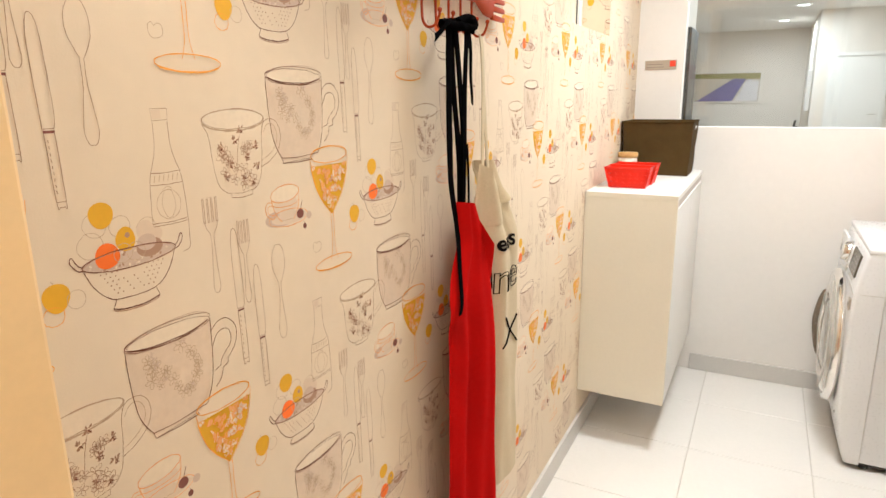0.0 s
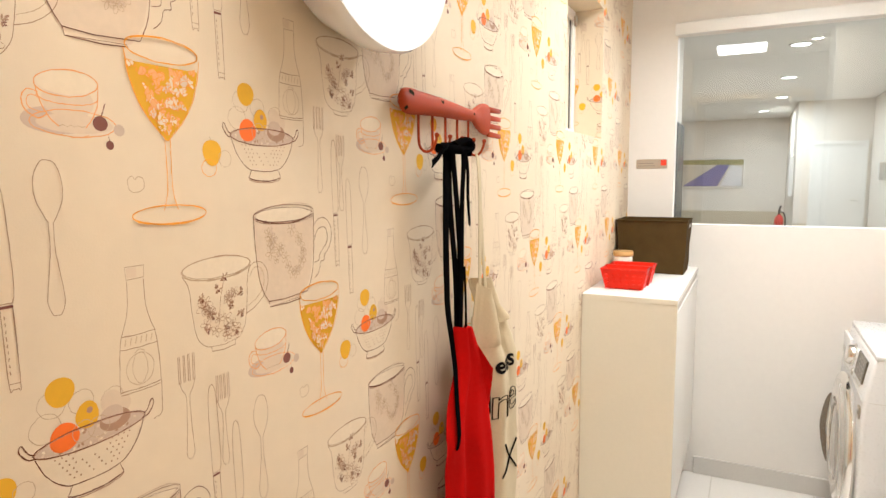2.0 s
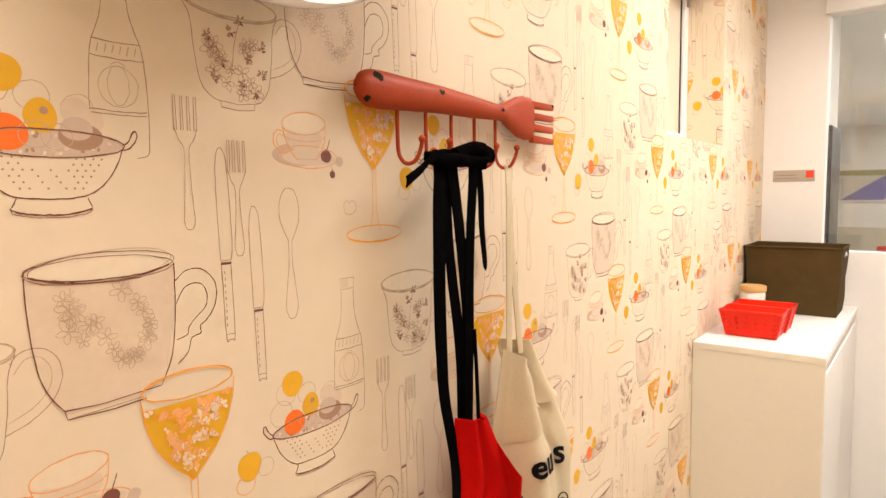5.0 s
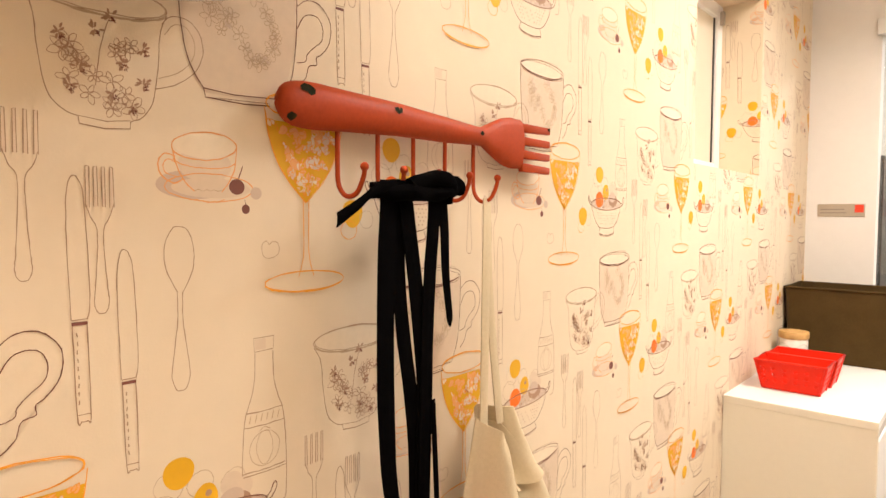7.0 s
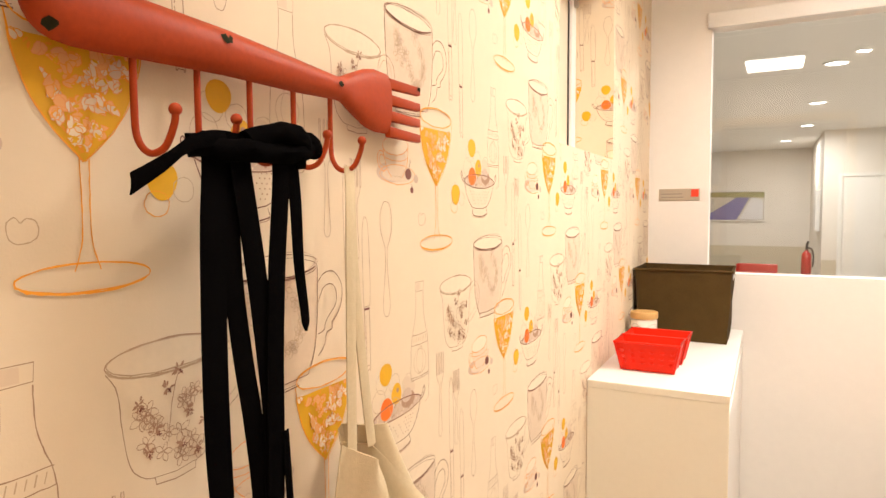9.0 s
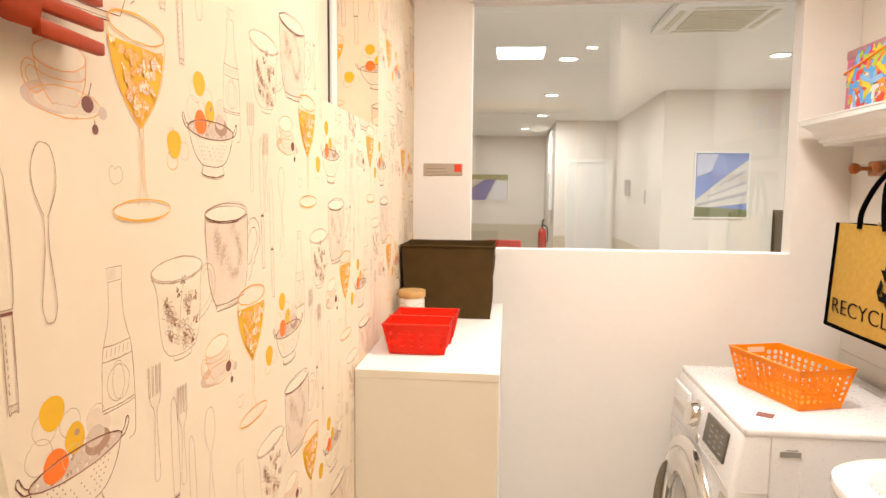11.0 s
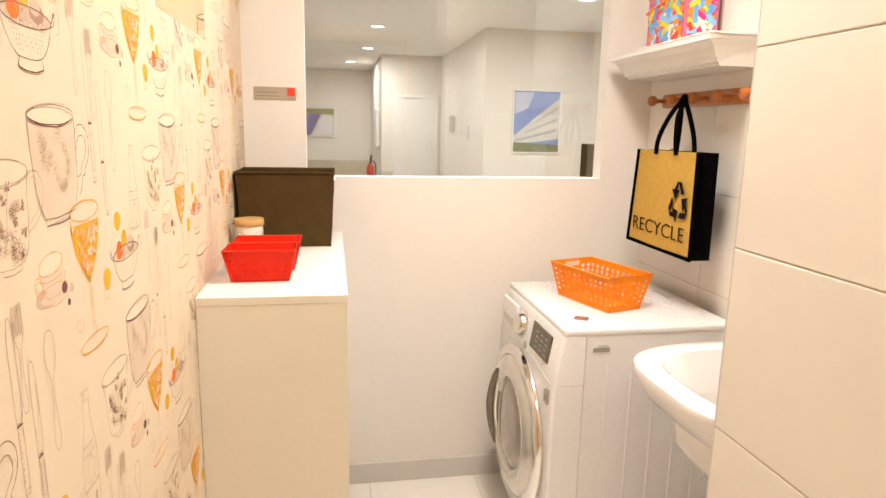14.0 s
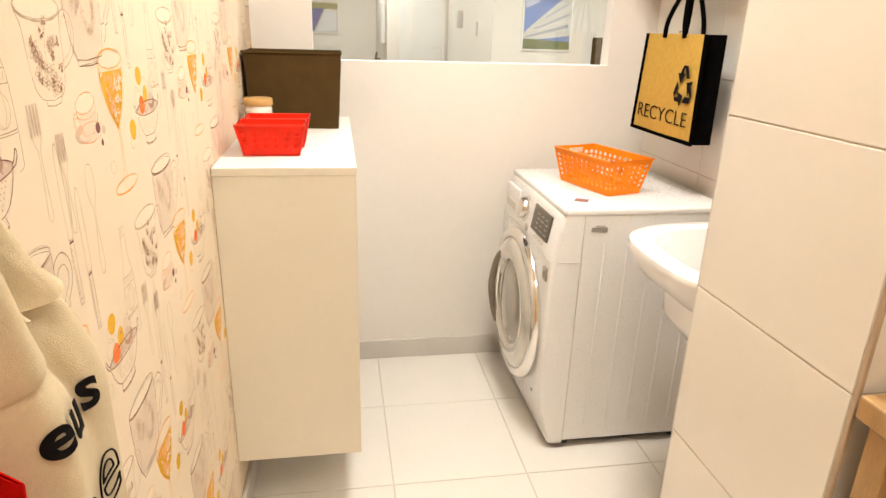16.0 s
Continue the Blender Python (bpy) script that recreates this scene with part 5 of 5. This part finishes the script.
def tote_bag():
    t = thing("tote_bag", 0.05, 0.83, 1.22, "cream canvas tote bag with black lettering, hung on the hook rack", "bag")
    o = Vector((0.05, 0.83, 1.22))

    def L(*pts):
        return [Vector(p) - o for p in pts]

    strap(L((0.035, 0.806, 1.487), (0.045, 0.793, 1.45), (0.050, 0.785, 1.39), (0.050, 0.784, 1.30), (0.050, 0.783, 1.205)), 0.0145, CREAM_CLOTH, t, "handle")
    strap(L((0.033, 0.808, 1.487), (0.041, 0.799, 1.45), (0.045, 0.797, 1.39), (0.046, 0.807, 1.30), (0.046, 0.822, 1.205)), 0.0145, CREAM_CLOTH, t, "handle")

    def bump(x, c, w):
        return math.exp(-((x - c) / w) ** 2)

    def sides(v):
        return 0.772 - 0.030 * min(v / 0.3, 1), 0.846 + 0.062 * min(v / 0.20, 1) + 0.02 * v

    def ease(x, a, b):
        k = max(0.0, min(1.0, (x - a) / (b - a)))
        return k * k * (3 - 2 * k)

    def surface(u, v):
        z = 1.212 - v * 0.78
        left, right = sides(v)
        y = left + (right - left) * min(u / 0.9, 1) - 0.006 * ease(u, 0.9, 1)
        plate = ease(u, -0.12, 0.42) * (1 - 0.9 * ease(u, 0.86, 1.0))
        x = 0.026 + (0.014 + 0.046 * ease(v, -0.04, 0.24)) * plate
        x += 0.016 * bump(u, 0.20 + 0.45 * v, 0.13) * math.exp(-2 * v) + 0.012 * bump(u, 0.80, 0.12) * math.exp(-4 * v) + 0.006 * bump(u, 0.02, 0.06) * math.exp(-2 * v)
        x -= 0.034 * bump(u, 0.50 + 0.6 * v, 0.085) * (1 - ease(v, 0.085, 0.15)) + 0.010 * bump(u, 0.42 + 0.8 * v, 0.05) * ease(v, 0.02, 0.1) * (1 - ease(v, 0.14, 0.34))
        x += 0.0018 * math.sin(9 * u + 14 * v) * min(1, v * 4) + 0.004 * noise.noise(Vector((u * 3, v * 5, 4)))
        rim = (0.012 - 0.074 * (1 - ease(y, 0.803, 0.815)) - 0.030 * ease(u, 0.84, 1.0)) * max(0.0, 1 - 6 * v)
        return Vector((max(x, 0.008), y, z + rim)) - o

    def on_cloth(y, z, off):
        v = (1.212 - z) / 0.78
        left, right = sides(v)
        return Vector(((surface(max(0.0, min(0.9, 0.9 * (y - left) / (right - left))), v) + o).x + off, y, z)) - o

    part("body", sheet([[surface(i / 40, j / 46) for i in range(41)] for j in range(47)], 0.002), CREAM_CLOTH, t, smooth=True)

    # the near side of the mouth: a panel with a sloping hem, its free edge standing off the far side
    rows = []
    for j in range(33):
        v = j / 32
        row = []
        for i in range(19):
            u = i / 18
            right = float(np.interp(v, [0, 0.25, 0.6, 1], [0.815, 0.808, 0.818, 0.842]))
            y = 0.768 - 0.022 * min(v / 0.8, 1) + (right - 0.768 + 0.022 * min(v / 0.8, 1)) * u
            z = (1.224 - 0.028 * u - 0.004 * math.sin(3 * u)) * (1 - v) + (1.078 + 0.012 * u) * v
            off = 0.0025 + 0.020 * (1 - v) ** 0.7 * (0.35 + 0.65 * math.sin(math.pi * min(u * 0.62 + 0.12, 1))) + 0.005 * math.sin(7 * u + 4 * v) * u * (1 - v)
            row.append(on_cloth(y, z, off))
        rows.append(row)
    part("mouth_panel", sheet(rows, 0.0018), CREAM_CLOTH, t, smooth=True)
    # a pleat of the far side with a free lower edge
    rows = []
    for j in range(17):
        v = j / 16
        row = []
        for i in range(13):
            u = i / 12
            y = 0.813 + (0.012 + 0.040 * v) * u
            z = 1.205 - 0.076 * v + 0.010 * v * u - 0.008 * math.sin(math.pi * u) * v
            row.append(on_cloth(y, z, 0.002 + 0.020 * v * v * (0.5 + 0.5 * math.sin(math.pi * u))))
        rows.append(row)
    part("pleat", sheet(rows, 0.0015), CREAM_CLOTH, t, smooth=True)

    def wrap(ob):
        """Lay flat lettering (y along, z up) on the cloth."""
        bm = bmesh.new()
        bm.from_mesh(ob.data)
        for axis in (1, 2):
            c = [v.co[axis] for v in bm.verts]
            at = min(c)
            while at < max(c):
                at += 0.006
                no = Vector((0, 1, 0)) if axis == 1 else Vector((0, 0, 1))
                bmesh.ops.bisect_plane(bm, geom=bm.verts[:] + bm.edges[:] + bm.faces[:], plane_co=no * at, plane_no=no)
        for v in bm.verts:
            v.co = on_cloth(v.co.y, v.co.z, 0.0038 + v.co.x)
        bm.to_mesh(ob.data)
        bm.free()

    for body, size, y, z, outline in (("e", 0.050, 0.803, 1.043, False), ("u", 0.052, 0.829, 1.044, False), ("s", 0.054, 0.866, 1.045, False),
                                      ("n", 0.104, 0.806, 0.962, True), ("e", 0.104, 0.868, 0.962, True)):
        m = facing(0, y, z, (0, 1, 0), (0, 0, 1))
        if outline:
            cu = bpy.data.curves.new("lettering", "FONT")
            cu.body, cu.size, cu.align_x, cu.align_y, cu.fill_mode, cu.bevel_depth = body, size, "CENTER", "CENTER", "NONE", 0.0009
            tmp = new("lettering", cu)
            me = bpy.data.meshes.new_from_object(tmp.evaluated_get(bpy.context.evaluated_depsgraph_get()))
            bpy.data.objects.remove(tmp)
            me.transform(m)
            me.materials.clear()
            me.materials.append(INK)
            ob = new("lettering", me)
            ob.parent = t
        else:
            ob = text_part("lettering", body, size, m, INK, t, 0.0004, 0.0011)
        wrap(ob)
    # crossed lines and a boxed outline lower on the print
    for pts in (((0.820, 0.865), (0.895, 0.785)), ((0.815, 0.790), (0.898, 0.850)), ((0.762, 1.005), (0.782, 1.002)), ((0.782, 1.002), (0.784, 0.945)), ((0.784, 0.945), (0.764, 0.947))):
        line = []
        for k in range(7):
            y, z = (pts[0][i] + (pts[1][i] - pts[0][i]) * k / 6 for i in (0, 1))
            line.append(on_cloth(y, z, 0.002))
        part("print_line", tube(line, 0.0022, 6), INK, t)


tote_bag()


def wall_dish():
    t = thing("wall_dish", 0.0, 0.380, 1.812, "large white glazed dish mounted on the papered wall", "wall dish")
    m = pose(0, 0, 0, 0, 90, 0)
    part("dish", lathe([(0, 0.004), (0.150, 0.002), (0.172, 0.010), (0.196, 0.052), (0.200, 0.080), (0.197, 0.086), (0.191, 0.083), (0.178, 0.058), (0.150, 0.036), (0.118, 0.030),
                        (0.108, 0.026), (0.100, 0.020), (0, 0.018)], m, 72), CERAMIC, t, smooth=True)


wall_dish()


# -- wooden stand in the niche before the pier --
def wooden_stand():
    t = thing("wooden_stand", 1.20, 0.87, 0, "tan oak stand with a flat top beside the pier", "stand")
    part("top", box((-0.245, -0.26, 0.858), (0.270, 0.125, 0.892), 0.003), WOOD_TAN, t)
    for x in (-0.232, 0.225):
        for y in (-0.245, 0.075):
            part("leg", box((x, y, 0), (x + 0.036, y + 0.036, 0.858), 0.002), WOOD_TAN, t)
    part("side_panel", box((-0.194, 0.088, 0.06), (0.224, 0.100, 0.858), 0.001), LAMINATE, t, "pale inset panel")
    part("rail", box((-0.194, 0.078, 0.10), (0.224, 0.086, 0.15), 0.001), WOOD_TAN, t)


wooden_stand()

# ---- the hall behind the glass ----
structure("hall_floor", box((-4.0, YB + 0.0705, -0.1), (5.2, 16.4, 0.0)), HALL_FLOOR, "pale tiled hall floor", "floor")
structure("hall_ceiling", box((-4.0, YB + 0.0705, HALL_Z), (5.2, 16.4, HALL_Z + 0.1)), CEILING, "flat white hall ceiling", "ceiling")
structure("hall_wall_far", box((-4.0, 15.9, 0.62), (1.32, 16.05, HALL_Z)), HALL_PAINT, "far cream hall wall", "wall")
structure("hall_dado", box((-4.0, 15.88, 0), (1.218, 16.05, 0.62)), HALL_DADO, "tan dado below the hall wall", "wall")
structure("hall_wall_door", box((1.22, 12.55, 0), (2.36, 12.70, HALL_Z)), HALL_PAINT, "cream hall wall with a white door", "wall")
structure("hall_wall_return", box((1.22, 12.70, 0.0), (1.32, 15.9, HALL_Z)), HALL_PAINT, "cream hall side wall", "wall")
structure("hall_wall_side", box((2.36, 9.15, 0), (2.48, 12.70, HALL_Z)), HALL_PAINT, "cream hall side wall", "wall")
structure("hall_wall_picture", box((2.36, 9.00, 0), (5.2, 9.15, HALL_Z)), HALL_PAINT, "white hall wall with a framed picture", "wall")
structure("hall_wall_east", box((5.2, YB + 0.16, 0), (5.32, 9.15, HALL_Z)), HALL_PAINT, "plain hall wall", "wall")
structure("hall_wall_west", box((-4.12, YB + 0.16, 0), (-4.0, 16.05, HALL_Z)), HALL_PAINT, "plain hall wall", "wall")
structure("hall_wall_near", box((-4.0, YB + 0.02, 0), (-0.2, YB + 0.16, HALL_Z)), HALL_PAINT, "plain hall wall beside the laundry", "wall")
structure("hall_wall_near_east", box((XR + 0.12, YB + 0.02, 0), (5.2, YB + 0.16, HALL_Z)), HALL_PAINT, "plain hall wall beside the laundry", "wall")
structure("hall_partition", box((-0.17, YB + 0.161, 0), (-0.048, 5.6, HALL_Z)), HALL_PAINT, "short cream partition wall in the hall", "wall")
structure("hall_dado_door", box((1.22, 12.535, 0), (1.45, 12.55, 0.58)), HALL_DADO, "tan dado beside the door", "wall")
structure("hall_dado_side", box((2.345, 9.16, 0), (2.36, 12.55, 0.58)), HALL_DADO, "tan dado along the side wall", "wall")

door = tagged(new("door_2"), "closed white hall door with a metal handle", "door", "", "structure")
part("leaf", box((1.50, 12.53, 0.01), (2.24, 12.548, 1.965), 0.003), TRIM, door)
for lo, hi in (((1.44, 12.515, 0), (1.50, 12.548, 2.03)), ((2.24, 12.515, 0), (2.30, 12.548, 2.03)), ((1.50, 12.515, 1.97), (2.24, 12.548, 2.03))):
    part("door_frame", box(lo, hi, 0.003), TRIM, door)
part("door_handle", tube([(2.18, 12.53, 1.0), (2.18, 12.48, 1.0), (2.07, 12.48, 1.0)], 0.010, 8), STEEL, door)

for x, y in HALL_SPOTS:
    downlight(x, y, HALL_Z, 0.11)
downlight(2.92, 6.91, HALL_Z, 0.11)


def air_conditioner():
    t = thing("air_conditioner", 1.88, 5.45, HALL_Z, "white ceiling cassette air conditioner with a tan grille", "air conditioner")
    part("panel", box((-0.40, -0.42, -0.045), (0.40, 0.42, -0.0005), 0.014, 3), TRIM, t, smooth=True)
    part("intake_grille", box((-0.25, -0.25, -0.052), (0.25, 0.25, -0.044), 0.004), GRILLE, t, "tan intake grille")
    for a in range(4):
        bm = box((-0.26, 0.30, -0.050), (0.26, 0.345, -0.0455), 0.002)
        bm.transform(pose(0, 0, 0, 0, 0, 90 * a))
        part("air_outlet", bm, GRILLE, t)
    for k in range(8):
        part("slat", box((-0.245, -0.22 + 0.06 * k, -0.055), (0.245, -0.205 + 0.06 * k, -0.0515)), GRILLE, t)


air_conditioner()


def framed_picture(name, x0, x1, y, z0, z1, label, shapes):
    t = thing(name, (x0 + x1) / 2, y, z0, label, "picture")
    w, h = (x1 - x0) / 2, z1 - z0
    for lo, hi in (((-w, -0.025, 0), (-w + 0.02, 0, h)), ((w - 0.02, -0.025, 0), (w, 0, h)), ((-w + 0.02, -0.025, 0), (w - 0.02, 0, 0.02)), ((-w + 0.02, -0.025, h - 0.02), (w - 0.02, 0, h))):
        part("frame", box(lo, hi), TRIM, t)
    for k, (mat, pts) in enumerate(shapes):
        bm = bmesh.new()
        bm.faces.new([bm.verts.new(((-w + 0.02) + (2 * w - 0.04) * u, -0.008 - 0.003 * k, 0.02 + (h - 0.04) * v)) for u, v in pts])
        part("print", bm, mat, t)


def flat(name, c):
    return material(name, c, 0.5, vary=0.18, scale=7)


FULL = ((0, 0), (1, 0), (1, 1), (0, 1))
framed_picture("framed_picture", 2.76, 3.46, 8.999, 1.09, 1.96, "framed photograph of a pale building against blue sky", [
    (flat("photo_sky", (0.20, 0.28, 0.55)), FULL), (flat("photo_facade", (0.62, 0.60, 0.55)), ((0, 0.12), (1, 0.22), (1, 0.90), (0.55, 0.62), (0, 0.25))),
    (flat("photo_shade", (0.38, 0.38, 0.42)), ((0.05, 0.17), (0.95, 0.34), (0.95, 0.40), (0.05, 0.20))),
    (flat("photo_window_band", (0.42, 0.42, 0.46)), ((0.25, 0.30), (0.95, 0.52), (0.95, 0.57), (0.25, 0.33))),
    (flat("photo_upper_band", (0.46, 0.46, 0.50)), ((0.45, 0.47), (0.95, 0.70), (0.95, 0.75), (0.45, 0.50))),
    (flat("photo_cloud", (0.50, 0.53, 0.66)), ((0.02, 0.62), (0.30, 0.72), (0.42, 0.98), (0.02, 0.98))), (flat("photo_green", (0.16, 0.18, 0.09)), ((0, 0), (1, 0), (1, 0.12), (0, 0.16)))])
framed_picture("framed_picture", -1.15, 0.36, 15.88, 1.17, 1.86, "framed photograph of a road seen from above", [
    (flat("photo_sand", (0.55, 0.50, 0.42)), FULL), (flat("photo_road", (0.16, 0.15, 0.34)), ((0.10, 0.02), (0.62, 0.02), (0.80, 0.80), (0.62, 0.80))),
    (flat("photo_trees", (0.30, 0.28, 0.12)), ((0, 0.82), (1, 0.78), (1, 0.97), (0, 0.97))), (flat("photo_pale", (0.66, 0.65, 0.66)), ((0.66, 0.03), (0.98, 0.03), (0.98, 0.70), (0.82, 0.78)))])


def extinguisher():
    t = thing("fire_extinguisher", 0.99, 12.2, 0.36, "red fire extinguisher with a black nozzle", "fire extinguisher")
    part("stand", lathe([(0, -0.36), (0.13, -0.36), (0.13, -0.34), (0.02, -0.33), (0.02, -0.01), (0.09, 0.0)], steps=20), EXT_RED, t)
    part("cylinder", lathe([(0, 0), (0.07, 0), (0.075, 0.01), (0.075, 0.30), (0.06, 0.35), (0.025, 0.38), (0.025, 0.40), (0, 0.40)], steps=24), EXT_RED, t, smooth=True)
    part("nozzle", tube([(0.0, 0, 0.40), (0.0, 0, 0.46), (0.02, 0, 0.55)], 0.018, 8), BLACK_PLASTIC, t)
    part("hose", tube(curve_points([(0, 0, 0.44), (0.07, 0, 0.42), (0.10, 0, 0.30), (0.09, 0, 0.12)], 5), 0.012, 8), BLACK_PLASTIC, t)


extinguisher()


def wall_panel(name, x, y, z, sx, sy, sz, mat, label, cat):
    t = thing(name, x, y, z, label, cat)
    part("case", box((-sx / 2, -sy / 2, 0), (sx / 2, sy / 2, sz), 0.004), mat, t)
    part("face", box((-sx / 2 - 0.003, -sy / 2 + 0.01, 0.012), (-sx / 2 + 0.002, sy / 2 - 0.01, sz - 0.012), 0.001), mat, t)


wall_panel("soap_dispenser", 2.315, 11.2, 1.36, 0.09, 0.13, 0.27, SKIRT, "grey wall dispenser on the hall wall", "dispenser")
wall_panel("wall_switch", 2.351, 10.0, 1.25, 0.018, 0.09, 0.20, SKIRT, "pale switch plate on the hall wall", "switch")
wall_panel("wall_cabinet", 1.184, 13.3, 1.05, 0.07, 0.50, 0.72, TRIM, "white cabinet on the hall side wall", "cabinet")
wall_panel("notice_board", -0.02, 5.1, 1.0, 0.05, 0.5, 0.86, BLACK_PLASTIC, "dark framed panel standing in the hall", "panel")
t = thing("cupboard", 2.56, 5.2, 0, "dark brown cupboard standing in the hall", "cupboard")
part("body", box((-0.24, -0.2, 0.06), (0.24, 0.2, 1.30), 0.006), BROWN_CLOTH, t)
part("plinth", box((-0.22, -0.18, 0), (0.22, 0.18, 0.06)), BLACK_PLASTIC, t)
part("door", box((-0.235, -0.218, 0.08), (0.235, -0.2, 1.28), 0.004), BROWN_CLOTH, t)
t = thing("chair", 0.30, 8.3, 0, "red plastic chair standing in the hall", "chair")
part("backrest", box((-0.22, 0.18, 0.46), (0.22, 0.215, 0.80), 0.015, 3), EXT_RED, t, smooth=True)
part("seat", box((-0.22, -0.22, 0.42), (0.22, 0.22, 0.455), 0.015, 3), EXT_RED, t, smooth=True)
for x in (-0.19, 0.19):
    for y in (-0.19, 0.19):
        part("leg", tube([(x, y, 0.43), (x * 1.1, y * 1.1, 0.0)], 0.014, 8), STEEL, t)

# ---- tiles, one by one ----
def tile_mesh(name, a, b, thick, mat, bevel=0.0016):
    bm = box((-a / 2, -b / 2, 0), (a / 2, b / 2, thick), bevel, 1)
    me = bpy.data.meshes.new(name)
    bm.to_mesh(me)
    bm.free()
    me.materials.append(mat)
    return me


def cut_tiles(parent, name, u0, u1, v0, v1, us, vs, gap, thick, mat, place):
    """Lay tiles between the joints us x vs inside a rectangle, cutting those at its edges."""
    made = {}
    us, vs = sorted({u0, u1, *[u for u in us if u0 < u < u1]}), sorted({v0, v1, *[v for v in vs if v0 < v < v1]})
    for a, b in zip(us, us[1:]):
        for c, d in zip(vs, vs[1:]):
            w, h = round(b - a - gap, 4), round(d - c - gap, 4)
            if w < 0.004 or h < 0.004:
                continue
            if (w, h) not in made:
                made[w, h] = tile_mesh(name, w, h, thick, mat)
            ob = new(name, made[w, h])
            ob.parent, ob.matrix_basis = parent, place((a + b) / 2, (c + d) / 2)


cut_tiles(floor, "tile", -0.0, XR, -2.2, YB, [0.430 + 0.425 * k for k in range(-1, 4)], [1.955 + 0.425 * k for k in range(-10, 3)], 0.0024, 0.004, FLOOR_TILE,
          lambda u, v: pose(u, v, -0.004))
ROWS = [0.5505 + 0.3242 * k for k in range(-2, 7)]
cut_tiles(pier, "tile", 1.018, 1.405, 0.0, CEIL, [], ROWS, 0.0022, 0.010, WALL_TILE, lambda u, v: Matrix.Translation((0.978, u, v)) @ facing(0, 0, 0, (0, -1, 0), (0, 0, 1)))
cut_tiles(pier, "tile", 0.972, XR, 0.0, CEIL, [], ROWS, 0.0022, 0.008, WALL_TILE, lambda u, v: Matrix.Translation((u, 1.026, v)) @ facing(0, 0, 0, (1, 0, 0), (0, 0, 1)))
EDGE_TRIM = material("tan_corner_trim", (0.42, 0.32, 0.22), 0.6, vary=0.1)
part("corner_trim", box((0.9665, 1.0080, 0.0), (0.9725, 1.0165, CEIL), 0.0012), EDGE_TRIM, pier, "narrow tan corner joint")
part("corner_trim", box((0.9690, 1.4045, 0.0), (0.9780, 1.4085, CEIL), 0.0010), SKIRT, pier, "narrow grey corner joint")
cut_tiles(wall_east, "tile", 1.406, YB, 0.0, CEIL, [2.318 + 0.46 * k for k in range(-2, 2)], [0.8845 - 0.3165 + 0.3165 * k for k in range(-1, 7)], 0.0022, 0.008, WALL_TILE,
          lambda u, v: Matrix.Translation((XR + 0.008, u, v)) @ facing(0, 0, 0, (0, -1, 0), (0, 0, 1)))
